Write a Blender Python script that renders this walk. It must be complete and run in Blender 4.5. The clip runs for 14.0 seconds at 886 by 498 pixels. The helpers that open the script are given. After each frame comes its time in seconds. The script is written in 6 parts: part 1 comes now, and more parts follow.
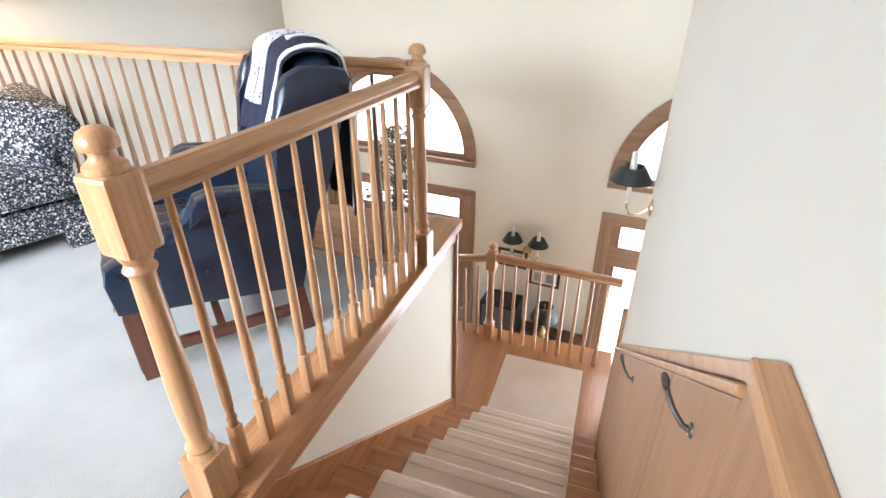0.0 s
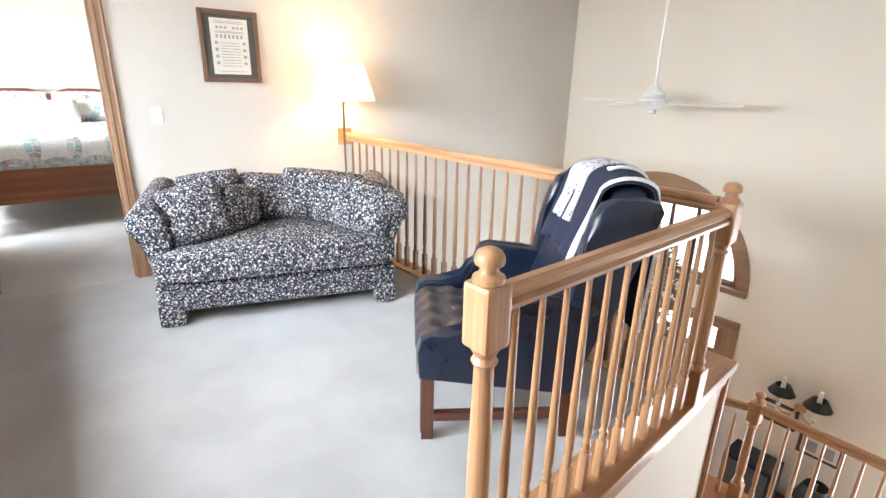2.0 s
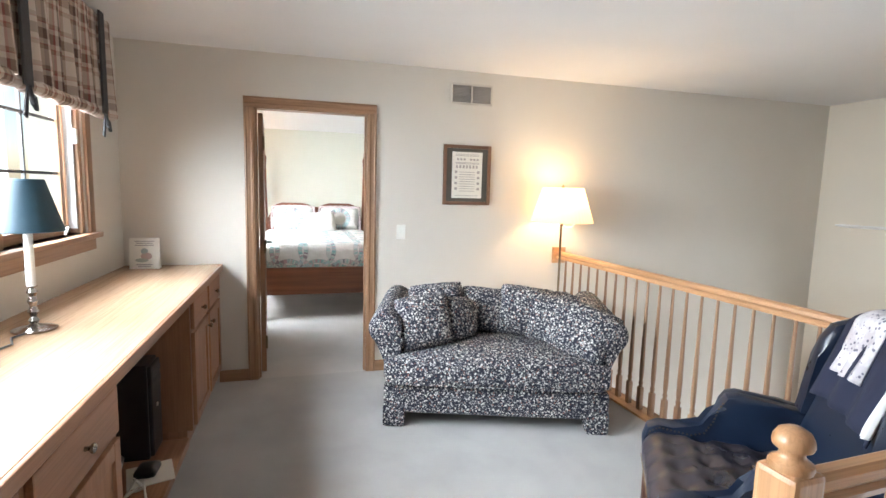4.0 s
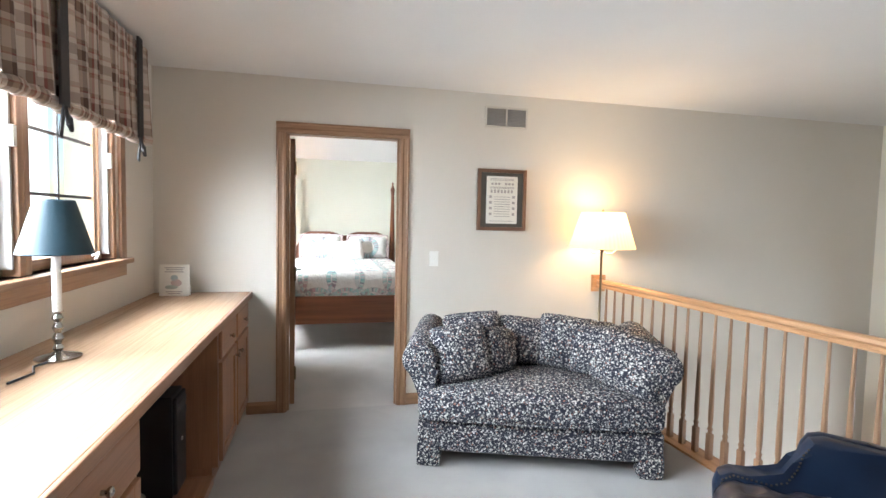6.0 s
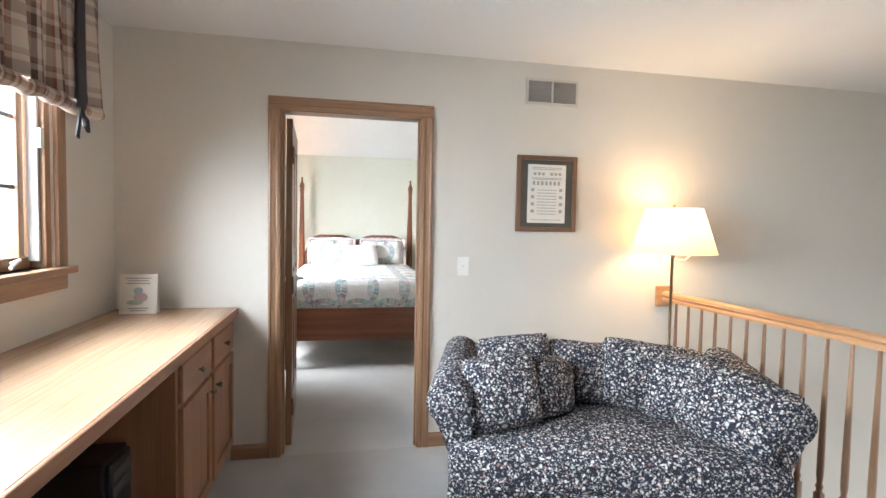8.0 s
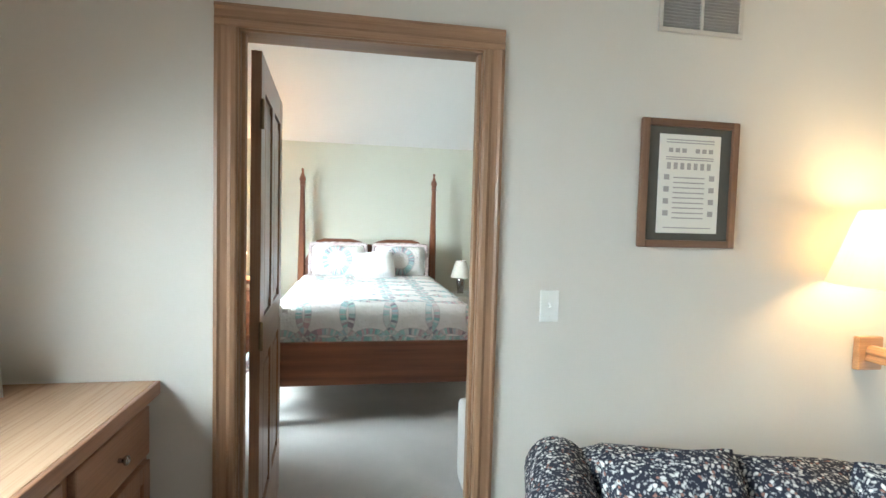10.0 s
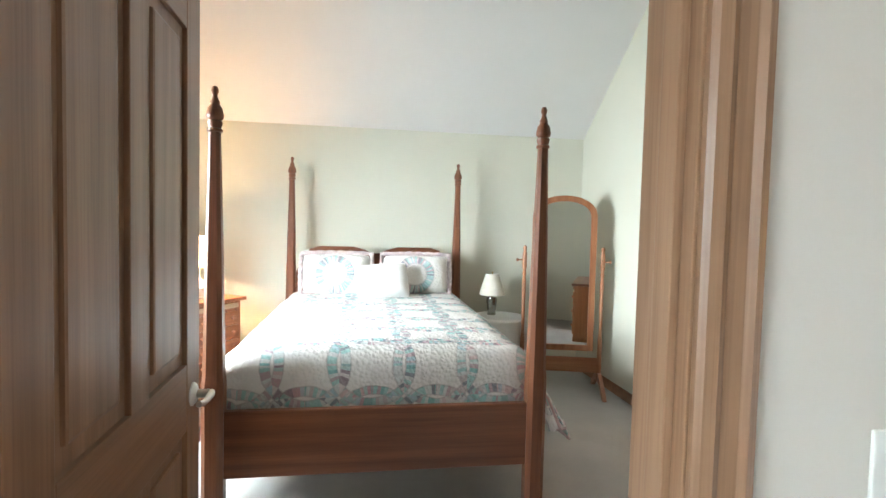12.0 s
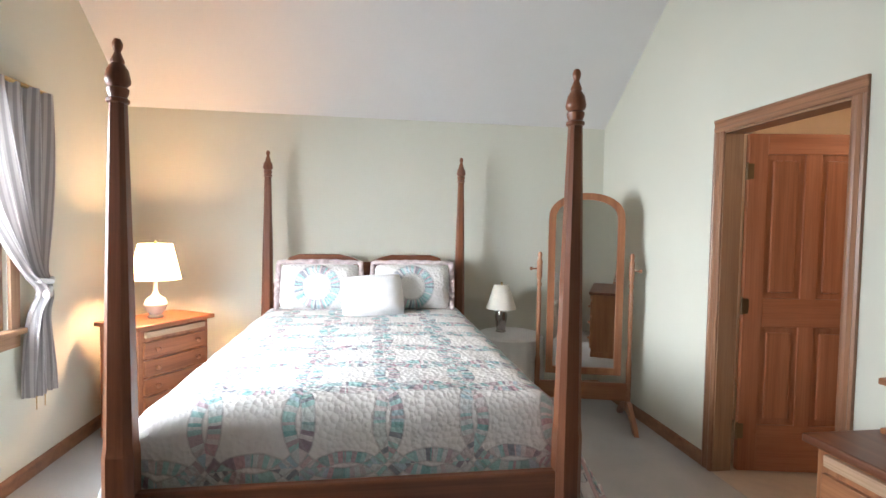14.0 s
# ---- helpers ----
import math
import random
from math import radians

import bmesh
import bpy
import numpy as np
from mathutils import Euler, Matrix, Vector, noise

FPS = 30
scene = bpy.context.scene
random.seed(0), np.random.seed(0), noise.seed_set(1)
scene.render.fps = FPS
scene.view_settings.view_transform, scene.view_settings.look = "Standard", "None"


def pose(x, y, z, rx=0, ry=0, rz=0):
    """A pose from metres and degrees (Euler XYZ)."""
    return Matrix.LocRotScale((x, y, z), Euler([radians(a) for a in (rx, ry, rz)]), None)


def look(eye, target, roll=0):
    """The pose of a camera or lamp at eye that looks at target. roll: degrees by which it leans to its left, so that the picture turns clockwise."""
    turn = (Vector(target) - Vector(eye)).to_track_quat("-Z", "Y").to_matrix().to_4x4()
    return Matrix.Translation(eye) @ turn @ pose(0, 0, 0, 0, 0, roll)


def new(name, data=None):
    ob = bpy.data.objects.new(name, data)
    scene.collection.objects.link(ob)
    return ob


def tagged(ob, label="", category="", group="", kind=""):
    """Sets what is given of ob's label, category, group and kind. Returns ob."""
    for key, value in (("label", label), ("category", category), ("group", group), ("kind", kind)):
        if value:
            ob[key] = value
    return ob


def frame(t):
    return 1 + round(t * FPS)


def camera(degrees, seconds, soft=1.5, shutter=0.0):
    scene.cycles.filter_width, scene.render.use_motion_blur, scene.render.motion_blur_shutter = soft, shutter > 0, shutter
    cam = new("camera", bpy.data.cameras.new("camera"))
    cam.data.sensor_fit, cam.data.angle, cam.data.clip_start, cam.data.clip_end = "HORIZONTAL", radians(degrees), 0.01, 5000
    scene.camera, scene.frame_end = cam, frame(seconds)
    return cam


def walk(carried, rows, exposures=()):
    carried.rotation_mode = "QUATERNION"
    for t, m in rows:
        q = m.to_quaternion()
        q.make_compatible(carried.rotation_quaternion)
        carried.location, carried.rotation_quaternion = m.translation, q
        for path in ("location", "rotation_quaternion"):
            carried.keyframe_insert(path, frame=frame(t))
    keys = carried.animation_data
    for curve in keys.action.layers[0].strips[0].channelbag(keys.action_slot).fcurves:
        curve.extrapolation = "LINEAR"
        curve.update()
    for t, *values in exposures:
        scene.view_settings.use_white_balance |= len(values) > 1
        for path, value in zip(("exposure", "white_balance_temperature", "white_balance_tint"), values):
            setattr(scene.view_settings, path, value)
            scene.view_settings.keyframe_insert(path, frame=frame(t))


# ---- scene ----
import functools

cam = camera(83.5, 14.0)
EXPOSURES = [(0, 0.8, 5950, 9), (1.5, 0.78, 6000, 10), (2.5, 0.5, 6150, 11), (3.5, 0.27, 6150, 10), (4.5, 0.17, 6100, 9), (8.2, 0.08, 6050, 9), (10.5, -0.12, 5800, -2), (11.5, -0.1, 5850, -2), (12.5, -0.03, 6200, 9), (13.3, -0.28, 6150, 10), (14, -0.46, 6100, 11)]
PATH = [
    (0, (-0.952, 0.175, 1.256), (-1.689, 1.771, 0.303), -0.2),
    (0.5, (-0.997, 0.154, 1.283), (-1.844, 1.715, 0.363), 0.5),
    (1, (-1.043, 0.098, 1.308), (-2.085, 1.581, 0.462), 0.7),
    (1.5, (-1.084, 0.03, 1.342), (-2.359, 1.379, 0.595), 1.0),
    (2, (-1.109, -0.031, 1.382), (-2.604, 1.136, 0.747), 1.3),
    (2.5, (-1.129, -0.092, 1.435), (-2.805, 0.866, 0.912), 1.3),
    (3, (-1.15, -0.149, 1.441), (-2.951, 0.624, 1.04), 1.4),
    (3.5, (-1.171, -0.19, 1.455), (-3.043, 0.444, 1.149), 1.5),
    (4, (-1.196, -0.207, 1.47), (-3.105, 0.342, 1.233), 1.5),
    (6.5, (-1.471, -0.258, 1.412), (-3.415, 0.199, 1.298), 1.2),
    (7, (-1.643, -0.265, 1.404), (-3.588, 0.191, 1.291), 1.1),
    (7.5, (-1.866, -0.214, 1.407), (-3.817, 0.209, 1.292), 1.2),
    (8, (-2.083, -0.175, 1.386), (-4.041, 0.22, 1.287), 1.1),
    (8.2, (-2.199, -0.189, 1.39), (-4.156, 0.21, 1.295), 1.2),
    (10.5, (-3.692, -0.133, 1.421), (-5.661, 0.206, 1.322), 1.6),
    (11, (-4.004, -0.114, 1.406), (-5.975, 0.215, 1.316), 1.6),
    (11.5, (-4.301, -0.092, 1.406), (-6.274, 0.225, 1.32), 1.6),
    (12, (-4.586, -0.072, 1.412), (-6.561, 0.233, 1.323), 1.4),
    (12.5, (-4.809, -0.071, 1.417), (-6.785, 0.223, 1.326), 1.3),
    (13, (-4.952, -0.037, 1.422), (-6.929, 0.253, 1.335), 1.1),
    (13.5, (-5.092, 0.01, 1.422), (-7.069, 0.296, 1.339), 1.1),
    (14, (-5.205, 0.049, 1.43), (-7.182, 0.336, 1.347), 1.0),
]
walk(cam, [(t, look(eye, target, roll)) for t, eye, target, roll in PATH], EXPOSURES)


# ---- world, sun, large lights ----
world = bpy.data.worlds.new("sky")
scene.world = world
world.use_nodes = True
wn = world.node_tree.nodes
sky = wn.new("ShaderNodeTexSky")
sky.sky_type, sky.sun_disc, sky.sun_elevation, sky.sun_rotation = "NISHITA", False, radians(48), radians(200)
wn["Background"].inputs[1].default_value = 0.15
world.node_tree.links.new(sky.outputs[0], wn["Background"].inputs[0])
sun = new("sun", bpy.data.lights.new("sun", "SUN"))
sun.data.energy, sun.data.angle, sun.data.color = 1.0, radians(15), (1.0, 0.95, 0.88)
sun.matrix_world = look((0, 0, 0), (-0.25, 0.62, -0.75))


def window_light(name, at, to, w, h, watts, color=(0.93, 0.97, 1.0), spread=180):
    """Daylight that stands in an opening."""
    lamp = new(name, bpy.data.lights.new(name, "AREA"))
    lamp.data.shape, lamp.data.size, lamp.data.size_y = "RECTANGLE", w, h
    lamp.data.energy, lamp.data.color, lamp.data.spread = watts, color, radians(spread)
    lamp.matrix_world = look(at, to)


def bulb(name, at, watts, color, r=0.035):
    lamp = new(name, bpy.data.lights.new(name, "POINT"))
    lamp.data.energy, lamp.data.color, lamp.data.shadow_soft_size = watts, color, r
    lamp.location = at


window_light("loft_daylight", (-3.2, -1.72, 1.72), (-3.3, 0, 0.75), 2.7, 0.95, 245, (0.88, 0.95, 1.0), 130)
window_light("bedroom_daylight", (-7.2, -2.2, 1.5), (-8.3, 0, 0.3), 1.6, 1.05, 235, spread=130)

for cx, k in ((-3.75, 0.68), (-0.4, 1.2)):
    window_light("arch_daylight", (cx, 5.25, 0.0), (cx, 0, -0.9), 1.7, 0.9, 30 * k)
    window_light("garden_door_daylight", (cx, 5.25, -1.8), (cx, 0, -1.8), 1.75, 1.8, 120 * k)
WARM = (1.0, 0.66, 0.34)
bulb("floor_lamp_bulb", (-4.83, 1.84, 1.40), 20, WARM, 0.11)
bulb("bedside_bulb", (-8.88, -1.425, 1.17), 95, (1.0, 0.57, 0.29), 0.06)
bulb("bath_bulb", (-7.3, 3.2, 2.2), 24, (1.0, 0.7, 0.42))


# ---- materials ----
def material(name, rough=0.6, metal=0.0, spec=0.5):
    m = bpy.data.materials.new(name)
    m.use_nodes = True
    b = m.node_tree.nodes["Principled BSDF"]
    b.inputs["Roughness"].default_value, b.inputs["Metallic"].default_value = rough, metal
    b.inputs["Specular IOR Level"].default_value = spec
    return m, m.node_tree.nodes, m.node_tree.links, b


def coords(n, l, scale=(1, 1, 1), space="Object", turn=(0, 0, 0)):
    c, mp = n.new("ShaderNodeTexCoord"), n.new("ShaderNodeMapping")
    mp.inputs["Scale"].default_value, mp.inputs["Rotation"].default_value = scale, turn
    l.new(c.outputs[space], mp.inputs[0])
    return mp.outputs[0]


def noise_tex(n, l, vec, scale, detail=4.0, rough=0.55):
    t = n.new("ShaderNodeTexNoise")
    t.inputs["Scale"].default_value, t.inputs["Detail"].default_value, t.inputs["Roughness"].default_value = scale, detail, rough
    l.new(vec, t.inputs["Vector"])
    return t.outputs["Fac"]


def ramp(n, l, fac, *stops):
    r = n.new("ShaderNodeValToRGB")
    e = r.color_ramp.elements
    while len(e) < len(stops):
        e.new(0.5)
    for k, (p, c) in enumerate(stops):
        e[k].position, e[k].color = p, (*c, 1)
    l.new(fac, r.inputs[0])
    return r.outputs[0]


def mix(n, l, fac, a, b, mode="MIX"):
    x = n.new("ShaderNodeMix")
    x.data_type, x.blend_type = "RGBA", mode
    for sock, v in ((x.inputs[0], fac), (x.inputs[6], a), (x.inputs[7], b)):
        if isinstance(v, (int, float)):
            sock.default_value = v
        elif isinstance(v, tuple):
            sock.default_value = (*v, 1)
        else:
            l.new(v, sock)
    return x.outputs[2]


def bump(n, l, b, height, strength, distance=0.01):
    k = n.new("ShaderNodeBump")
    k.inputs["Strength"].default_value, k.inputs["Distance"].default_value = strength, distance
    l.new(height, k.inputs["Height"])
    l.new(k.outputs[0], b.inputs["Normal"])


def paint(name, color, rough=0.75, tex=90, depth=0.08, mottle=0.04):
    m, n, l, b = material(name, rough, spec=0.3)
    v = coords(n, l)
    big = noise_tex(n, l, v, 1.1, 3)
    dark = tuple(c * (1 - mottle) for c in color)
    l.new(ramp(n, l, big, (0.35, dark), (0.65, color)), b.inputs["Base Color"])
    bump(n, l, b, noise_tex(n, l, v, tex, 3), depth, 0.004)
    return m


WOODS = {}


def wood(kind, axis):
    """Grained wood whose grain runs along the axis 0, 1 or 2 of the mesh."""
    if (kind, axis) in WOODS:
        return WOODS[kind, axis]
    light, mid, dark, rough = {
        "oak": ((0.58, 0.345, 0.185), (0.48, 0.26, 0.125), (0.33, 0.16, 0.068), 0.32),
        "oak_floor": ((0.46, 0.215, 0.10), (0.40, 0.18, 0.08), (0.31, 0.13, 0.055), 0.25),
        "cabinet_oak": ((0.40, 0.22, 0.13), (0.335, 0.172, 0.098), (0.24, 0.115, 0.06), 0.36),
        "dark_trim": ((0.34, 0.175, 0.095), (0.27, 0.13, 0.068), (0.17, 0.075, 0.036), 0.38),
        "bath_door": ((0.36, 0.14, 0.07), (0.31, 0.112, 0.052), (0.235, 0.08, 0.035), 0.36),
        "wainscot_oak": ((0.40, 0.225, 0.125), (0.355, 0.19, 0.10), (0.29, 0.145, 0.072), 0.4),
        "print_frame": ((0.21, 0.115, 0.07), (0.165, 0.085, 0.05), (0.10, 0.05, 0.028), 0.4),
        "oak_edge": ((0.52, 0.275, 0.135), (0.42, 0.205, 0.092), (0.28, 0.125, 0.05), 0.34),
        "oak_trim": ((0.385, 0.235, 0.14), (0.305, 0.175, 0.098), (0.195, 0.102, 0.053), 0.42),
        "mirror_pine": ((0.40, 0.185, 0.095), (0.33, 0.14, 0.068), (0.22, 0.085, 0.04), 0.36),
        "cherry": ((0.25, 0.098, 0.046), (0.18, 0.064, 0.03), (0.10, 0.033, 0.016), 0.33),
        "pine": ((0.44, 0.205, 0.095), (0.35, 0.15, 0.065), (0.23, 0.088, 0.036), 0.38),
        "fir_door": ((0.36, 0.135, 0.06), (0.29, 0.10, 0.042), (0.19, 0.062, 0.025), 0.36),
        "walnut": ((0.34, 0.195, 0.115), (0.27, 0.145, 0.082), (0.175, 0.088, 0.048), 0.3),
        "mahogany": ((0.12, 0.045, 0.026), (0.085, 0.03, 0.018), (0.045, 0.015, 0.01), 0.3),
        "desk": ((0.485, 0.325, 0.21), (0.46, 0.302, 0.192), (0.425, 0.272, 0.168), 0.24),
    }[kind]
    m, n, l, b = material(kind + "_wood", rough)
    info = n.new("ShaderNodeObjectInfo")
    c, add, mp = n.new("ShaderNodeTexCoord"), n.new("ShaderNodeVectorMath"), n.new("ShaderNodeMapping")
    mul = n.new("ShaderNodeVectorMath")
    mul.operation = "SCALE"
    mul.inputs[0].default_value = (13.0, 7.0, 9.0)
    l.new(info.outputs["Random"], mul.inputs["Scale"])
    l.new(c.outputs["Object"], add.inputs[0])
    l.new(mul.outputs[0], add.inputs[1])
    l.new(add.outputs[0], mp.inputs[0])
    sc = [14.0, 14.0, 14.0]
    sc[axis] = 0.9
    mp.inputs["Scale"].default_value = sc
    big = noise_tex(n, l, mp.outputs[0], 1.0, 5, 0.6)
    w = n.new("ShaderNodeTexWave")
    w.wave_type, w.bands_direction = "BANDS", ("Y", "Z", "X")[axis]
    for key, value in (("Scale", 0.32), ("Distortion", 9.0), ("Detail", 3.0), ("Detail Scale", 1.2)):
        w.inputs[key].default_value = value
    l.new(mp.outputs[0], w.inputs["Vector"])
    sc2 = [160.0, 160.0, 160.0]
    sc2[axis] = 3.0
    mp2 = n.new("ShaderNodeMapping")
    mp2.inputs["Scale"].default_value = sc2
    l.new(add.outputs[0], mp2.inputs[0])
    fine = noise_tex(n, l, mp2.outputs[0], 1.0, 2)
    base = ramp(n, l, big, (0.25, dark), (0.5, mid), (0.72, light))
    rings = ramp(n, l, w.outputs["Fac"], (0.0, dark), (0.45, mid), (1.0, light))
    col = mix(n, l, 0.28, base, rings)
    pores = ramp(n, l, fine, (0.36, (0.62, 0.56, 0.5)), (0.55, (1, 1, 1)))
    l.new(mix(n, l, 0.4, col, pores, "MULTIPLY"), b.inputs["Base Color"])
    bump(n, l, b, fine, 0.10, 0.002)
    WOODS[kind, axis] = m
    return m


def carpet_mat(name, a, c):
    m, n, l, b = material(name, 0.95, spec=0.1)
    v = coords(n, l)
    f1, f2 = noise_tex(n, l, v, 2.2, 4), noise_tex(n, l, v, 260, 2)
    t = ramp(n, l, f1, (0.37, a), (0.63, c))
    speck = ramp(n, l, f2, (0.3, (0.78, 0.78, 0.78)), (0.7, (1, 1, 1)))
    l.new(mix(n, l, 0.8, t, speck, "MULTIPLY"), b.inputs["Base Color"])
    b.inputs["Sheen Weight"].default_value = 0.2
    bump(n, l, b, noise_tex(n, l, v, 180, 3), 0.5, 0.006)
    return m


def plain(name, color, rough=0.5, metal=0.0, vary=0.12, scale=14.0, relief=0.05):
    m, n, l, b = material(name, rough, metal)
    v = coords(n, l)
    f = noise_tex(n, l, v, scale, 4)
    l.new(ramp(n, l, f, (0.3, tuple(x * (1 - vary) for x in color)), (0.7, color)), b.inputs["Base Color"])
    if relief:
        bump(n, l, b, noise_tex(n, l, v, scale * 8, 3), relief, 0.003)
    return m


def floral_mat():
    """Navy cotton covered with small cream and rose flowers."""
    m, n, l, b = material("floral_cotton", 0.85, spec=0.2)
    v = coords(n, l)
    warp = n.new("ShaderNodeTexNoise")
    warp.inputs["Scale"].default_value, warp.inputs["Detail"].default_value = 26, 2
    l.new(v, warp.inputs["Vector"])
    bent = n.new("ShaderNodeVectorMath")
    bent.operation = "MULTIPLY_ADD"
    l.new(warp.outputs["Color"], bent.inputs[0])
    bent.inputs[1].default_value = (0.03, 0.03, 0.03)
    l.new(v, bent.inputs[2])
    col = (0.022, 0.024, 0.036)
    for scale, size, tone in ((95, 0.23, (0.17, 0.17, 0.18)), (72, 0.215, (0.34, 0.33, 0.32)), (54, 0.20, (0.54, 0.515, 0.48)), (38, 0.135, (0.68, 0.65, 0.61)), (41, 0.11, (0.26, 0.13, 0.10))):
        t = n.new("ShaderNodeTexVoronoi")
        t.inputs["Scale"].default_value = scale
        l.new(bent.outputs[0], t.inputs["Vector"])
        f = ramp(n, l, t.outputs["Distance"], (size, (1, 1, 1)), (size + 0.14, (0, 0, 0)))
        col = mix(n, l, f, col, tone)
    l.new(col, b.inputs["Base Color"])
    bump(n, l, b, noise_tex(n, l, v, 420, 2), 0.15, 0.002)
    return m


def leather_mat(name="navy_leather", deep=(0.004, 0.007, 0.017), pale=(0.008, 0.017, 0.038)):
    m, n, l, b = material(name, 0.3, spec=0.6)
    v = coords(n, l)
    t = n.new("ShaderNodeTexVoronoi")
    t.inputs["Scale"].default_value = 240
    l.new(v, t.inputs["Vector"])
    f = noise_tex(n, l, v, 6, 4)
    l.new(ramp(n, l, f, (0.3, deep), (0.7, pale)), b.inputs["Base Color"])
    l.new(ramp(n, l, f, (0.3, (0.24, 0.24, 0.24)), (0.75, (0.42, 0.42, 0.42))), b.inputs["Roughness"])
    bump(n, l, b, t.outputs["Distance"], 0.12, 0.002)
    return m


def plaid_mat():
    m, n, l, b = material("plaid_cotton", 0.9, spec=0.15)
    v = coords(n, l)
    sep = n.new("ShaderNodeSeparateXYZ")
    l.new(v, sep.inputs[0])

    def stripes(sock, period, stops):
        k = n.new("ShaderNodeMath")
        k.operation = "PINGPONG"
        l.new(sock, k.inputs[0])
        k.inputs[1].default_value = period
        d = n.new("ShaderNodeMath")
        d.operation = "DIVIDE"
        l.new(k.outputs[0], d.inputs[0])
        d.inputs[1].default_value = period
        r = n.new("ShaderNodeValToRGB")
        r.color_ramp.interpolation = "CONSTANT"
        e = r.color_ramp.elements
        while len(e) < len(stops):
            e.new(0.5)
        for j, (p, c) in enumerate(stops):
            e[j].position, e[j].color = p, (*c, 1)
        l.new(d.outputs[0], r.inputs[0])
        return r.outputs[0]

    cream, tan, brown, rust = (0.50, 0.43, 0.37), (0.25, 0.18, 0.135), (0.10, 0.062, 0.05), (0.25, 0.085, 0.07)
    a = stripes(sep.outputs["X"], 0.085, ((0, cream), (0.3, tan), (0.46, rust), (0.54, cream), (0.7, brown), (0.88, tan)))
    c = stripes(sep.outputs["Z"], 0.10, ((0, cream), (0.34, tan), (0.5, rust), (0.56, cream), (0.78, brown)))
    l.new(mix(n, l, 0.4, a, c), b.inputs["Base Color"])
    bump(n, l, b, noise_tex(n, l, v, 300, 2), 0.2, 0.002)
    return m


def shade_mat(name, color, glow, strength):
    """Lit cloth shade: it passes the bulb's light and glows by it."""
    m, n, l, b = material(name, 0.9, spec=0.1)
    b.inputs["Base Color"].default_value = (*color, 1)
    b.inputs["Emission Color"].default_value, b.inputs["Emission Strength"].default_value = (*glow, 1), strength
    tr, mx = n.new("ShaderNodeBsdfTranslucent"), n.new("ShaderNodeMixShader")
    tr.inputs[0].default_value = (*color, 1)
    mx.inputs[0].default_value = 0.5
    l.new(b.outputs[0], mx.inputs[1])
    l.new(tr.outputs[0], mx.inputs[2])
    l.new(mx.outputs[0], n["Material Output"].inputs[0])
    return m


def glass_mat():
    m, n, l, b = material("window_glass", 0.02)
    tr, gl, mx = n.new("ShaderNodeBsdfTransparent"), n.new("ShaderNodeBsdfGlossy"), n.new("ShaderNodeMixShader")
    gl.inputs["Roughness"].default_value = 0.02
    mx.inputs[0].default_value = 0.05
    l.new(tr.outputs[0], mx.inputs[1])
    l.new(gl.outputs[0], mx.inputs[2])
    l.new(mx.outputs[0], n["Material Output"].inputs[0])
    return m


LOFT_PAINT = paint("warm_greige_wall_paint", (0.64, 0.60, 0.535))
# great-room walls: the sunlight's warm tint is put into the colour
SUN_TINTED_PAINT = paint("sun_tinted_wall_paint", (0.78, 0.71, 0.60))
BED_PAINT = paint("pale_sage_wall_paint", (0.655, 0.65, 0.555))
BATH_PAINT = paint("peach_wall_paint", (0.72, 0.58, 0.45))
CEILING = paint("textured_white_ceiling", (0.74, 0.73, 0.715), 0.9, 130, 0.45)
CARPET = carpet_mat("grey_beige_carpet", (0.365, 0.352, 0.338), (0.425, 0.412, 0.396))
# beige bedroom carpet, lighter than the loft's: daylight is put into the colour
DAYLIT_CARPET = carpet_mat("daylit_beige_carpet", (0.42, 0.403, 0.382), (0.485, 0.467, 0.442))
RUNNER = carpet_mat("cream_runner_carpet", (0.62, 0.485, 0.375), (0.70, 0.565, 0.455))
TILE = plain("beige_floor_tile", (0.55, 0.45, 0.35), 0.35)
FLORAL, LEATHER, PLAID, GLASS = floral_mat(), leather_mat(), plaid_mat(), glass_mat()
# browner navy for the seat: a warm reflection put into the colour
SHEEN_LEATHER = leather_mat("navy_leather_warm_sheen", (0.014, 0.014, 0.022), (0.045, 0.034, 0.036))
WHITE_PLASTIC = plain("white_plastic", (0.78, 0.77, 0.72), 0.35, vary=0.03)
WHITE_ENAMEL = plain("white_enamel", (0.8, 0.79, 0.76), 0.3, vary=0.03)
BRASS = plain("aged_brass", (0.58, 0.42, 0.20), 0.28, 1.0)
PEWTER = plain("smoky_silver", (0.42, 0.40, 0.37), 0.2, 1.0)
DARK_BRASS = plain("tarnished_brass", (0.20, 0.15, 0.09), 0.4, 1.0)
IRON = plain("dark_iron", (0.10, 0.09, 0.085), 0.4, 0.7)
CHROME = plain("satin_chrome", (0.78, 0.77, 0.74), 0.3, 1.0)
BLACK_PLASTIC = plain("black_plastic", (0.015, 0.016, 0.02), 0.35)
NAVY_CLOTH = plain("navy_wool", (0.016, 0.019, 0.042), 0.95, scale=60, relief=0.4)
WHITE_CLOTH = plain("white_cotton", (0.78, 0.77, 0.75), 0.95, vary=0.05, scale=30, relief=0.3)
GREEN_SHADE = plain("dark_teal_paper", (0.014, 0.045, 0.066), 0.55)
BLACK_SHADE = plain("black_green_paper", (0.014, 0.02, 0.018), 0.5)
CREAM_SHADE = plain("cream_paper", (0.75, 0.70, 0.60), 0.7)
LEAD = plain("dark_window_bar", (0.10, 0.10, 0.10), 0.5)
SCREEN_GREY = plain("silver_frame_strip", (0.45, 0.44, 0.42), 0.4)
LIT_PLEATED = shade_mat("lit_pleated_shade", (0.85, 0.70, 0.45), (1.0, 0.55, 0.18), 0.95)
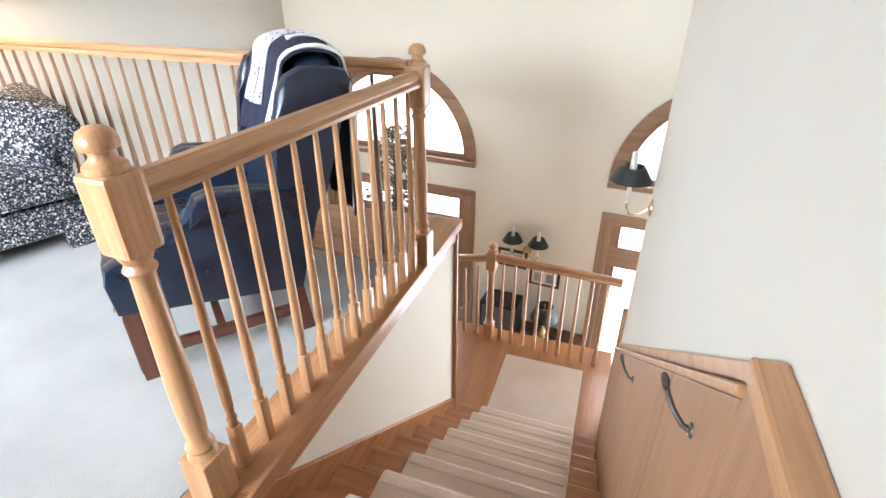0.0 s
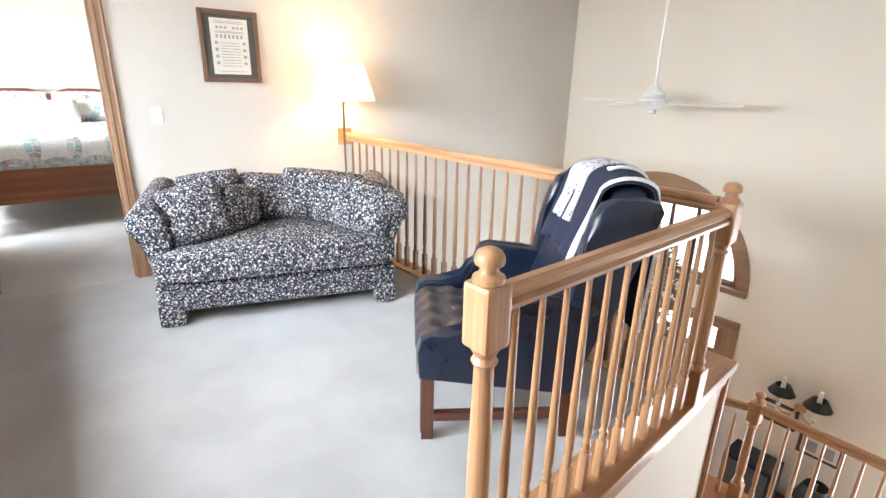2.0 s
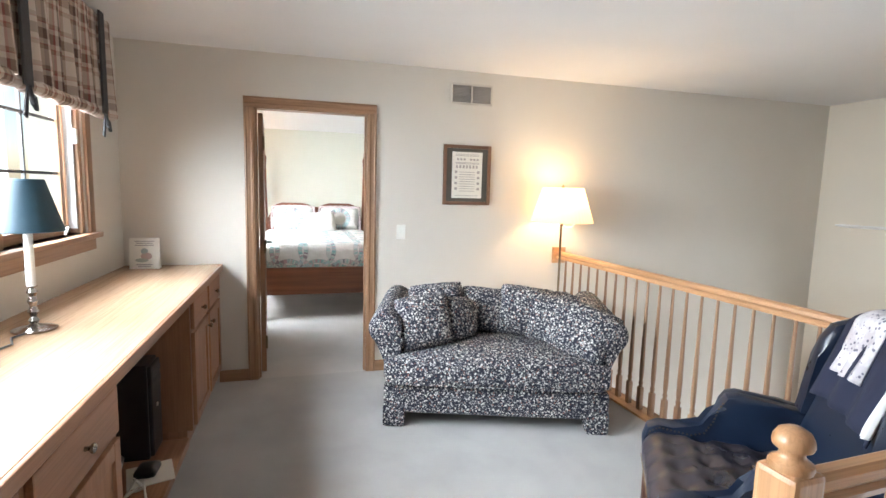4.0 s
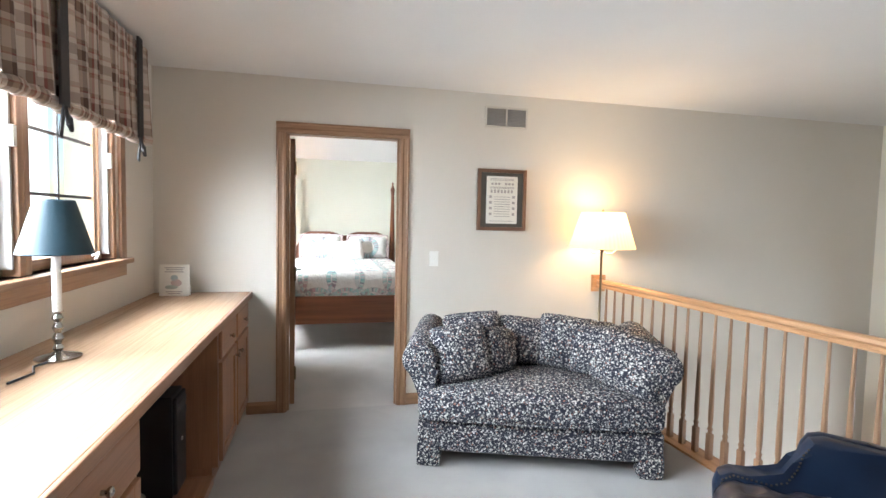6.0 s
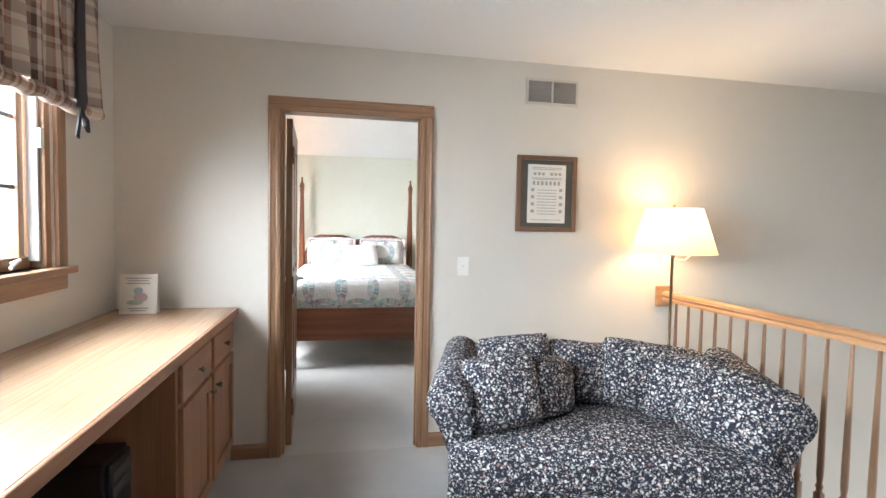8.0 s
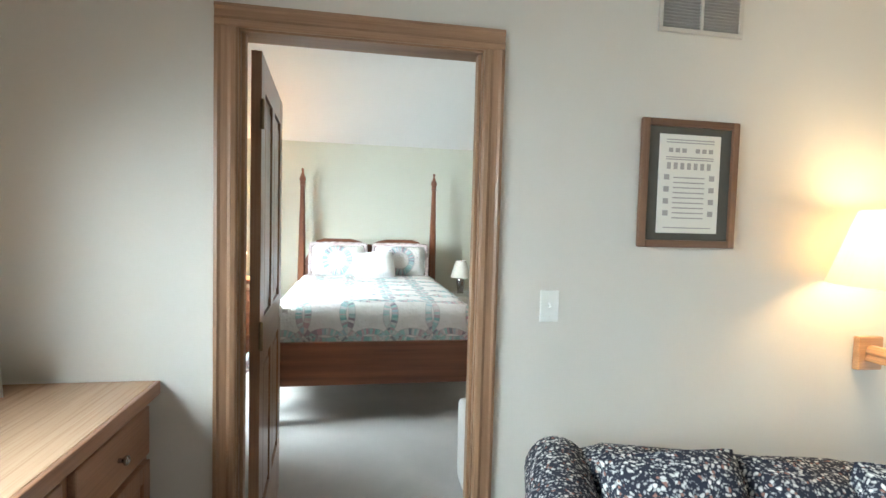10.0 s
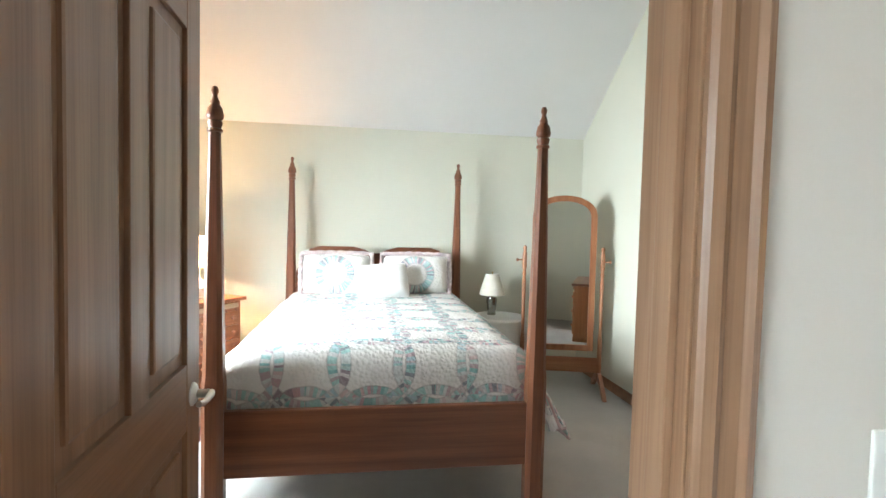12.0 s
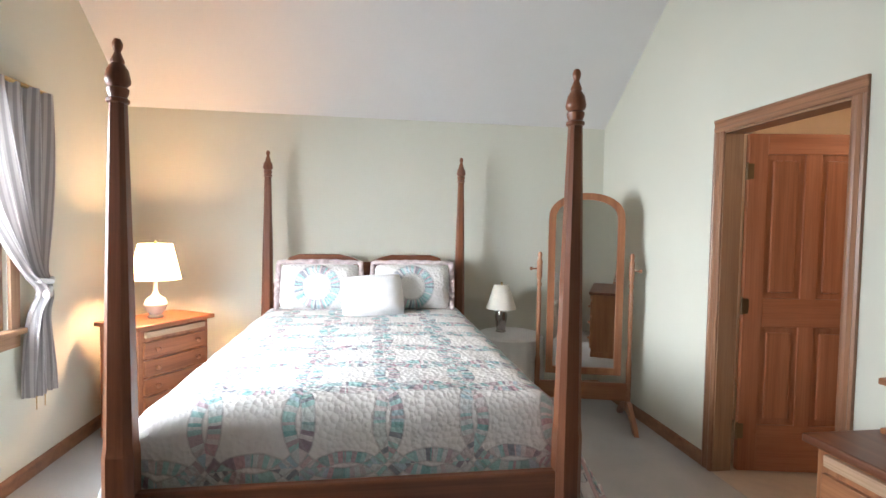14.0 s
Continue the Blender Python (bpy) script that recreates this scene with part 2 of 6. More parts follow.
LIT_SHADE = shade_mat("lit_ivory_shade", (0.9, 0.82, 0.68), (1.0, 0.74, 0.45), 1.6)
PAPER = plain("cream_printed_paper", (0.72, 0.69, 0.62), 0.8, vary=0.04)
INK = plain("grey_ink", (0.38, 0.35, 0.33), 0.8)
MAT_BOARD = plain("dark_green_mat_board", (0.085, 0.08, 0.066), 0.8)
VENT_FRAME = plain("beige_enamel", (0.56, 0.52, 0.46), 0.45, vary=0.05)
VENT_GREY = plain("shadowed_vent_grey", (0.33, 0.31, 0.29), 0.6)
SLATE_CLOTH = plain("slate_ribbon", (0.045, 0.043, 0.045), 0.85, scale=60, relief=0.3)
TERRACOTTA = plain("woven_basket", (0.22, 0.12, 0.06), 0.85, scale=40, relief=0.5)
LEAF = plain("olive_leaf", (0.22, 0.165, 0.085), 0.5, vary=0.5)
BARK = plain("brown_bark", (0.12, 0.075, 0.045), 0.9, relief=0.5)
CRYSTAL = plain("cut_glass", (0.75, 0.68, 0.58), 0.08)
MIRROR = plain("silvered_mirror", (0.86, 0.88, 0.87), 0.015, 1.0, vary=0.0, relief=0)


# ---- building helpers ----
def mesh_of(bm, name, smooth=False):
    bmesh.ops.recalc_face_normals(bm, faces=bm.faces)
    me = bpy.data.meshes.new(name)
    for f in bm.faces:
        f.smooth = smooth
    bm.to_mesh(me)
    bm.free()
    return me


def part(name, bm, mat, parent=None, label="", smooth=False, at=None):
    me = mesh_of(bm, name, smooth) if isinstance(bm, bmesh.types.BMesh) else bm
    if mat and not me.materials:
        me.materials.append(mat)
    ob = new(name, me)
    if smooth and isinstance(bm, bmesh.types.BMesh):
        me.set_sharp_from_angle(angle=radians(40))
    if parent:
        ob.parent = parent
    if at is not None:
        ob.matrix_basis = at
    if label:
        tagged(ob, label)
    return ob


def thing(name, m, label, category, group=""):
    ob = new(name)
    ob.matrix_basis = m
    return tagged(ob, label, category, group)


def box(x0, x1, y0, y1, z0, z1, bevel=0.0, bm=None):
    bm = bm or bmesh.new()
    r = bmesh.ops.create_cube(bm, size=1.0)
    for v in r["verts"]:
        v.co = ((x0 + x1) / 2 + v.co.x * (x1 - x0), (y0 + y1) / 2 + v.co.y * (y1 - y0), (z0 + z1) / 2 + v.co.z * (z1 - z0))
    if bevel:
        es = list({e for v in r["verts"] for e in v.link_edges})
        bmesh.ops.bevel(bm, geom=es, offset=bevel, segments=2, profile=0.6, affect="EDGES")
    return bm


def lathe(profile, seg=20, at=(0, 0, 0), bm=None, wobble=0.0, waves=0):
    """Turns a profile of (radius, height) about the z axis."""
    bm = bm or bmesh.new()
    rings = []
    for r, z in profile:
        ring = []
        for k in range(seg):
            a = 2 * math.pi * k / seg
            rr = max(r, 1e-4) * (1 + wobble * math.cos(waves * a))
            ring.append(bm.verts.new((at[0] + rr * math.cos(a), at[1] + rr * math.sin(a), at[2] + z)))
        rings.append(ring)
    for lo, hi in zip(rings, rings[1:]):
        for k in range(seg):
            bm.faces.new((lo[k], lo[(k + 1) % seg], hi[(k + 1) % seg], hi[k]))
    for ring in (rings[0], rings[-1]):
        if (ring[0].co - ring[seg // 2].co).length > 1e-3:
            bm.faces.new(ring)
    return bm


def tube(points, radius, seg=8, bm=None):
    """A round bar along points; radius a number or one for each point."""
    bm = bm or bmesh.new()
    pts = [Vector(p) for p in points]
    rad = radius if isinstance(radius, (list, tuple)) else [radius] * len(pts)
    rings = []
    for k, p in enumerate(pts):
        d = (pts[min(k + 1, len(pts) - 1)] - pts[max(k - 1, 0)]).normalized()
        u = d.orthogonal().normalized() if abs(d.z) > 0.9 else d.cross(Vector((0, 0, 1))).normalized()
        w = d.cross(u)
        rings.append([bm.verts.new(p + rad[k] * (math.cos(a) * u + math.sin(a) * w)) for a in [2 * math.pi * j / seg for j in range(seg)]])
    for lo, hi in zip(rings, rings[1:]):
        for j in range(seg):
            bm.faces.new((lo[j], lo[(j + 1) % seg], hi[(j + 1) % seg], hi[j]))
    bm.faces.new(rings[0])
    bm.faces.new(rings[-1])
    return bm


def prism(outline, depth, m=None, bm=None, bevel=0.0):
    """An outline in x and z, given a depth along y, then placed by m."""
    bm = bm or bmesh.new()
    m = m or Matrix()
    lo = [bm.verts.new(m @ Vector((x, 0, z))) for x, z in outline]
    hi = [bm.verts.new(m @ Vector((x, depth, z))) for x, z in outline]
    n = len(outline)
    faces = [bm.faces.new(lo), bm.faces.new(hi)] + [bm.faces.new((lo[k], lo[(k + 1) % n], hi[(k + 1) % n], hi[k])) for k in range(n)]
    if bevel:
        es = list({e for f in faces[:2] for e in f.edges})
        bmesh.ops.bevel(bm, geom=es, offset=bevel, segments=2, profile=0.6, affect="EDGES")
    return bm


def soft_block(x0, x1, y0, y1, z0, z1, r=0.06, crown=0.0, sag=0.0, n=7, seed=0):
    """A cushion: a rounded block whose top swells, with slight unevenness."""
    bm = bmesh.new()
    bmesh.ops.create_cube(bm, size=2.0)
    bmesh.ops.subdivide_edges(bm, edges=bm.edges[:], cuts=n, use_grid_fill=True)
    hx, hy, hz = (x1 - x0) / 2, (y1 - y0) / 2, (z1 - z0) / 2
    for v in bm.verts:
        p = Vector((v.co.x * hx, v.co.y * hy, v.co.z * hz))
        inner = Vector((max(-hx + r, min(hx - r, p.x)), max(-hy + r, min(hy - r, p.y)), max(-hz + r, min(hz - r, p.z))))
        d = p - inner
        if d.length > 1e-6:
            p = inner + d.normalized() * r
        k = (1 - (p.x / hx) ** 2) * (1 - (p.y / hy) ** 2)
        p.z += crown * k * (1 if v.co.z > 0 else 0.3 * -1)
        p += noise.noise_vector(p * 5 + Vector((seed, seed * 2, 0))) * sag
        v.co = p + Vector(((x0 + x1) / 2, (y0 + y1) / 2, (z0 + z1) / 2))
    return bm


def pillow(w, h, t, seed=0, n=12):
    """A stuffed square pillow in the x-z plane, corners pinched."""
    bm = bmesh.new()
    bmesh.ops.create_cube(bm, size=2.0)
    bmesh.ops.subdivide_edges(bm, edges=bm.edges[:], cuts=n, use_grid_fill=True)
    for v in bm.verts:
        x, y, z = v.co
        k = 1 - 0.085 * (x * x * z * z) ** 1.5      # corners drawn in
        x, z = x * k, z * k
        e = max(1 - abs(x / k) ** 4, 0) * max(1 - abs(z / k) ** 4, 0)
        px = x * w / 2 * (1 - 0.04 * (1 - z * z) * x * x)
        pz = z * h / 2 * (1 - 0.04 * (1 - x * x) * z * z)
        py = y * (t / 2 * max(e, 0) ** 0.55 + 0.004)
        v.co = Vector((px, py, pz + h / 2)) + noise.noise_vector(Vector((x * 2 + seed, y, z * 2))) * 0.008
    return bm


def wall_boxes(axis, at, thick, a0, a1, z0, z1, holes=()):
    """A wall with rectangular openings (a0, a1, z0, z1) that go through it."""
    bm = bmesh.new()

    def add(b0, b1, c0, c1):
        if b1 - b0 < 1e-4 or c1 - c0 < 1e-4:
            return
        if axis == "x":
            box(at, at + thick, b0, b1, c0, c1, bm=bm)
        else:
            box(b0, b1, at, at + thick, c0, c1, bm=bm)

    cuts = sorted({a0, a1, *[h for hole in holes for h in hole[:2]]})
    for p, q in zip(cuts, cuts[1:]):
        over = sorted([h for h in holes if h[0] < q - 1e-4 and h[1] > p + 1e-4], key=lambda h: h[2])
        z = z0
        for h in over:
            add(p, q, z, h[2])
            z = h[3]
        add(p, q, z, z1)
    return bm


def structure(name, bm, mat, label, category, smooth=False):
    return tagged(part(name, bm, mat, smooth=smooth), label, category, kind="structure")


# ---- plan ----
WALL_X, BED_X, FAR_Y, WIN_Y = -5.08, -5.19, 4.93, -1.39
TOP, LOW = 2.41, -2.82
RISE, RUN, NOSE, LANDING = 0.1845, 0.245, -0.03, -1.66
STAIR = pose(-1.888, 0.714, 0, 0, 0, 5.0)   # the stair's own frame: x across it, y down along it


def at_stair(x, y, z=0.0):
    return STAIR @ Vector((x, y, z))


# ---- loft structure ----
structure("floor_loft", box(-5.08, -1.985, -1.39, 2.02, -0.28, 0.0), CARPET, "pale grey-beige cut-pile carpet of the loft", "carpet")
structure("floor_stairhead", prism([(-1.985, -1.39), (-0.4, -1.39), (-0.4, 0.79), (-0.75, 0.77), (-1.985, 0.66)], 0.28, Matrix(((1, 0, 0, 0), (0, 0, 1, 0), (0, 1, 0, -0.28), (0, 0, 0, 1)))), CARPET, "pale grey-beige cut-pile carpet at the stair head", "carpet")
structure("wall_west", wall_boxes("x", BED_X, 0.11, -1.51, 5.05, LOW, TOP, [(-0.538, 0.297, -0.06, 2.035)]), LOFT_PAINT, "warm greige painted wall with a doorway", "wall")
structure("wall_south", wall_boxes("y", WIN_Y - 0.14, 0.14, -5.08, 0.3, LOW, TOP, [(-4.50, -1.9, 1.17, 2.12)]), LOFT_PAINT, "warm greige painted wall with a wide window", "wall")
structure("ceiling_loft", box(-5.08, 2.0, -1.53, 5.05, TOP, TOP + 0.1), CEILING, "white textured flat ceiling", "ceiling")

# the wall beside the stairs, and the closing walls
structure("wall_stair", box(1.117, 1.27, -2.35, 2.25, LOW, TOP), LOFT_PAINT, "pale painted wall beside the stairs", "wall").matrix_basis = STAIR
structure("wall_east", wall_boxes("x", 1.9, 0.1, -1.6, 5.05, LOW, TOP), LOFT_PAINT, "pale painted wall closing the great room", "wall")
structure("floor_lower", box(-5.08, 1.9, -1.4, 5.05, LOW - 0.1, LOW), CARPET, "pale carpet of the room below", "carpet")


# ---- great room: far wall with two arched windows over glazed doors ----
def arch_points(cx, cz, r, n=24):
    return [(cx + r * math.cos(math.pi * k / n), cz + r * math.sin(math.pi * k / n)) for k in range(n + 1)]


def far_wall():
    bm = bmesh.new()
    y0, y1 = FAR_Y, FAR_Y + 0.14
    xs = [-5.08, -4.65, -2.85, -1.30, 0.50, 1.9]
    for k in (0, 2, 4):
        box(xs[k], xs[k + 1], y0, y1, LOW, TOP, bm=bm)
    for c in (-3.75, -0.40):
        box(c - 0.9, c + 0.9, y0, y1, -0.85, -0.44, bm=bm)
        arc = arch_points(c, -0.44, 0.9)
        for (xa, za), (xb, zb) in zip(arc, arc[1:]):
            prism([(xa, za), (xb, zb), (xb, TOP), (xa, TOP)], 0.14, Matrix.Translation((0, y0, 0)), bm=bm)
    bmesh.ops.remove_doubles(bm, verts=bm.verts, dist=1e-5)
    return bm


structure("wall_north", far_wall(), SUN_TINTED_PAINT, "tall wall with arched windows, sunlight's cream tint put into its colour", "wall")


def arch_window(name, c):
    th = tagged(new(name), "half-round oak-cased window with bright panes", "window", kind="structure")
    th.location = (c, FAR_Y, -0.44)
    bm = bmesh.new()
    n = 28
    for r0, r1, y0, y1 in ((0.885, 0.995, -0.022, 0.0), (0.84, 0.89, 0.03, 0.09)):
        arc0, arc1 = arch_points(0, 0, r0, n), arch_points(0, 0, r1, n)
        for k in range(n):
            prism([arc0[k], arc0[k + 1], arc1[k + 1], arc1[k]], y1 - y0, Matrix.Translation((0, y0, 0)), bm=bm)
    part("window_frame", bm, wood("oak_trim", 0), th)
    part("window_sill", box(-0.995, 0.995, -0.05, 0.09, -0.06, 0.0, 0.006), wood("oak_trim", 0), th)
    part("bottom_rail", box(-0.885, 0.885, 0.03, 0.09, 0.001, 0.05, 0.004), wood("oak_trim", 0), th)
    g = part("pane", prism(arch_points(0, 0.03, 0.86, n), 0.006, Matrix.Translation((0, 0.055, 0))), GLASS, th)
    g.visible_shadow = False


def glazed_door(name, c):
    th = tagged(new(name), "oak-cased glazed garden door with transom panes", "door", kind="structure")
    th.location = (c, FAR_Y, 0)
    w = 0.9
    for x0, x1 in ((-w - 0.1, -w), (w, w + 0.1)):
        part("casing", box(x0, x1, -0.022, 0.0, LOW, -0.852, 0.004), wood("oak_trim", 2), th)
    part("head_casing", box(-w - 0.1, w + 0.1, -0.022, 0.0, -0.85, -0.77, 0.004), wood("oak_trim", 0), th)
    for z0, z1 in ((-0.90, -0.852), (-1.36, -1.13)):
        part("rail", box(-w, w, 0.0, 0.09, z0, z1, 0.004), wood("oak_trim", 0), th)
    part("bottom_rail", box(-w, w, 0.0, 0.09, LOW, LOW + 0.2, 0.004), wood("oak_trim", 0), th)
    for x in (-w, -0.06, w - 0.1):
        part("stile", box(x, x + (0.12 if x == -0.06 else 0.1), 0.004, 0.086, LOW + 0.2, -0.9, 0.004), wood("oak_trim", 2), th)
    for x0, x1 in ((-w + 0.1, -0.06), (0.06, w - 0.1)):
        for z0, z1 in ((-1.13, -0.9), (LOW + 0.2, -1.36)):
            g = part("pane", box(x0, x1, 0.04, 0.046, z0, z1), GLASS, th)
            g.visible_shadow = False


arch_window("window_2", -3.75)
arch_window("window_3", -0.40)
glazed_door("door_2", -3.75)
glazed_door("door_3", -0.40)


# ---- stairs ----
stairs = tagged(new("staircase"), "oak staircase with a cream carpet runner going down to a landing", "staircase", kind="structure")
stairs.matrix_basis = STAIR
for k in range(9):
    y, z = NOSE + RUN * k, -RISE * k          # nose of tread k; k = 0 is the floor's edge
    if k:
        part("tread", box(0.062, 1.06, y - RUN - 0.004, y, z - 0.032, z, 0.008), wood("oak_floor", 0), stairs)
    part("riser", box(0.062, 1.06, y - 0.045, y - 0.028, z - RISE, z - 0.033), wood("oak_floor", 0), stairs)
    r = bmesh.new()
    if k:
        box(0.255, 0.915, y - RUN - 0.015, y + 0.010, z + 0.001, z + 0.014, 0.005, bm=r)
    box(0.255, 0.915, y - 0.027, y + 0.006, z - RISE + 0.012, z - 0.02, 0.004, bm=r)
    box(0.255, 0.915, y - 0.05, y + 0.022, z - 0.028, z + 0.017, 0.016, bm=r)
    part("runner", r, RUNNER, stairs)
tread_end = NOSE + RUN * 8
part("landing_floor", box(-1.3, 1.13, tread_end - 0.02, 3.12, LANDING - 0.2, LANDING), wood("oak_floor", 1), stairs)
part("runner", box(0.255, 0.915, tread_end - 0.02, 2.78, LANDING, LANDING + 0.014, 0.005), RUNNER, stairs)
# the wall under the loft's edge, its skirting board, the edge boards
s0, s1 = 0.0, 1.86


def slope(y, up):
    return -RISE * (y - NOSE) / RUN + up


structure("wall_under_loft", prism([(0.0, slope(0, -0.5)), (0.0, -0.045), (s1, -0.045), (s1, LOW), (1.0, LOW)], 0.10, STAIR @ Matrix(((0, -1, 0, 0.06), (1, 0, 0, 0), (0, 0, 1, 0), (0, 0, 0, 1)))), SUN_TINTED_PAINT, "painted wall between the loft edge and the stairs, sunlight's cream tint in its colour", "wall")
skirt = prism([(0.02, slope(0.02, -0.35)), (0.02, slope(0.02, 0.06)), (s1 + 0.01, slope(s1 + 0.01, 0.06)), (s1 + 0.01, slope(s1 + 0.01, -0.35))], 0.02, Matrix(((0, -1, 0, 0.082), (1, 0, 0, 0), (0, 0, 1, 0), (0, 0, 0, 1))), bevel=0.004)
part("skirt_board", skirt, wood("oak_floor", 1), stairs)
part("corner_post", box(-0.05, 0.085, s1 - 0.002, s1 + 0.025, LANDING, -0.046, 0.004), wood("oak_floor", 2), stairs)
part("edge_board", box(-0.09, 0.095, -0.09, 1.93, -0.042, 0.012, 0.01), wood("oak_edge", 1), stairs)
part("fascia", box(0.062, 0.078, -0.06, s1, -0.10, -0.043, 0.004), wood("oak_edge", 1), stairs)
part("plant_ledge", prism([(-0.09, 1.36), (-0.09, 1.93), (-1.6, 1.80), (-1.6, 1.30)], 0.05, Matrix(((1, 0, 0, 0), (0, 0, 1, 0), (0, 1, 0, -0.041), (0, 0, 0, 1)))), wood("oak_edge", 0), stairs)

# wainscot beside the stairs with a ledge, an end post and two iron brackets
wains = tagged(new("wainscot"), "oak panelled wainscot following the stairs, with a ledge on top", "panelling", kind="structure")
wains.matrix_basis = STAIR
ACROSS = Matrix(((0, -1, 0, 0), (1, 0, 0, 0), (0, 0, 1, 0), (0, 0, 0, 1)))   # outline runs down the stair, depth towards it
for a, c in ((-0.06, 0.34), (0.344, 0.74), (0.744, 1.14), (1.144, 1.54), (1.544, 1.94), (1.944, 2.2)):
    o = [(a, max(slope(a, -0.34), LANDING)), (a, slope(a, 0.768)), (c, slope(c, 0.768)), (c, max(slope(c, -0.34), LANDING))]
    part("panel", prism(o, 0.02, Matrix.Translation((1.102, 0, 0)) @ ACROSS, bevel=0.004), wood("wainscot_oak", 2), wains)
for a, c in ((-0.46, -0.064), (-0.864, -0.464), (-1.264, -0.868), (-1.7, -1.268)):
    part("panel", box(1.082, 1.102, a, c, 0.0, 0.829, 0.004), wood("wainscot_oak", 2), wains)
for up0, up1, depth, lx in ((0.770, 0.79, 0.042, 1.116), (0.791, 0.83, 0.014, 1.116)):
    o = [(-0.062, slope(-0.062, up0)), (-0.062, slope(-0.062, up1)), (2.2, slope(2.2, up1)), (2.2, slope(2.2, up0))]
    part("ledge" if depth > 0.02 else "back_moulding", prism(o, depth, Matrix.Translation((lx, 0, 0)) @ ACROSS, bevel=0.004), wood("oak", 1), wains)
part("level_cap", box(1.074, 1.117, -1.7, -0.062, 0.83, 0.862, 0.006), wood("oak", 1), wains)
part("wall_end_trim", box(1.09, 1.28, 2.252, 2.275, LANDING, -0.62, 0.004), wood("oak", 2), wains)
for y in (0.108, 0.98):
    z = slope(y, 0.70)
    br = part("bracket", tube([(1.080, y - 0.022, z - 0.018), (1.066, y - 0.018, z - 0.014), (1.050, y - 0.004, z + 0.002), (1.040, y + 0.014, z + 0.016), (1.034, y + 0.036, z + 0.024)], [0.007, 0.0055, 0.0048, 0.005, 0.006], 10), IRON, wains, "dark iron handrail bracket", True)
    part("mounting_plate", lathe([(0.0, 0), (0.015, 0.0), (0.013, 0.005), (0, 0.007)], 16), IRON, br, smooth=True, at=Matrix.Translation((1.083, y - 0.022, z - 0.018)) @ pose(0, 0, 0, 0, -90, 0))
    part("saddle", tube([(1.034, y + 0.018, z + 0.028), (1.033, y + 0.036, z + 0.03), (1.032, y + 0.052, z + 0.029)], [0.006, 0.008, 0.006], 8), IRON, br, smooth=True)
    for dz in (-0.009, 0.009):
        part("screw", lathe([(0.003, 0), (0.0025, 0.0015), (0, 0.002)], 8), CHROME, br, at=Matrix.Translation((1.078, y - 0.022, z - 0.018 + dz)) @ pose(0, 0, 0, 0, -90, 0))


# ---- railings ----
def baluster_mesh(height, kind="oak"):
    bm = box(-0.016, 0.016, -0.016, 0.016, 0, 0.16, 0.003)
    lathe([(0.016, 0.155), (0.012, 0.175), (0.017, 0.19), (0.011, 0.205), (0.015, 0.24), (0.0155, 0.32), (0.0125, 0.55), (0.0095, 0.78), (0.0082, height)], 10, bm=bm)
    me = mesh_of(bm, "baluster", True)
    me.set_sharp_from_angle(angle=radians(40))
    me.materials.append(wood(kind, 2))
    return me


def newel(th, m, height=1.02, w=0.043):
    """Box newel with a turned shaft and a mushroom cap."""
    h = height
    n = part("newel_post", box(-w, w, -w, w, 0, 0.17, 0.006), wood("oak", 2), th, at=m)
    part("shaft", lathe([(w * 0.95, 0.165), (w * 0.7, 0.19), (w * 0.86, 0.205), (w * 0.62, 0.225), (w * 0.72, 0.30), (w * 0.74, 0.40), (w * 0.62, h - 0.36), (w * 0.6, h - 0.31), (w * 0.8, h - 0.295), (w * 0.62, h - 0.28), (w * 0.9, h - 0.255)], 20), wood("oak", 2), n, smooth=True)
    part("block", box(-w, w, -w, w, h - 0.255, h - 0.085, 0.012), wood("oak", 2), n)
    part("cap", lathe([(w * 0.88, h - 0.088), (w * 0.94, h - 0.080), (w * 0.90, h - 0.072), (w * 0.62, h - 0.064), (w * 0.52, h - 0.056), (w * 0.56, h - 0.046), (w * 0.80, h - 0.042), (w * 0.86, h - 0.035), (w * 0.83, h - 0.024), (w * 0.68, h - 0.011), (w * 0.38, h - 0.003), (0, h)], 24), wood("oak", 2), n, smooth=True)
    return n


RAIL_OUT = [(-0.030, 0.0), (-0.030, 0.012), (-0.022, 0.024), (-0.030, 0.036), (-0.026, 0.052), (-0.012, 0.062), (0.012, 0.062), (0.026, 0.052), (0.030, 0.036), (0.022, 0.024), (0.030, 0.012), (0.030, 0.0)]


def handrail(th, a, b):
    """A moulded rail from a to b, both at its underside."""
    a, b = Vector(a), Vector(b)
    d = (b - a)
    side = d.cross(Vector((0, 0, 1))).normalized()
    m = Matrix((( side.x, d.normalized().x, 0, a.x), (side.y, d.normalized().y, 0, a.y), (side.z, d.normalized().z, 1, a.z), (0, 0, 0, 1)))
    part("handrail", prism([(x, z) for x, z in RAIL_OUT], d.length), wood("oak", 1), th, at=m)


def balusters(th, a, b, count, me, skip=()):
    a, b = Vector(a), Vector(b)
    turn = Matrix.Rotation(math.atan2((b - a).y, (b - a).x), 4, "Z")
    for k in range(count):
        if k not in skip:
            part("baluster", me, None, th, at=Matrix.Translation(a.lerp(b, (k + 1) / (count + 1))) @ turn)


rail = thing("stair_railing", Matrix(), "honey oak railing with turned balusters and two newel posts", "railing")
BAL = baluster_mesh(0.862)
n1, n2 = at_stair(0, 0, 0.012), Vector((-1.955, 2.102, 0.012))
m1, m2 = Matrix.Translation(n1) @ pose(0, 0, 0, 0, 0, 3), Matrix.Translation(n2) @ pose(0, 0, 0, 0, 0, 3)
newel(rail, m1), newel(rail, m2)
d12 = (n2 - n1).normalized() * 0.043
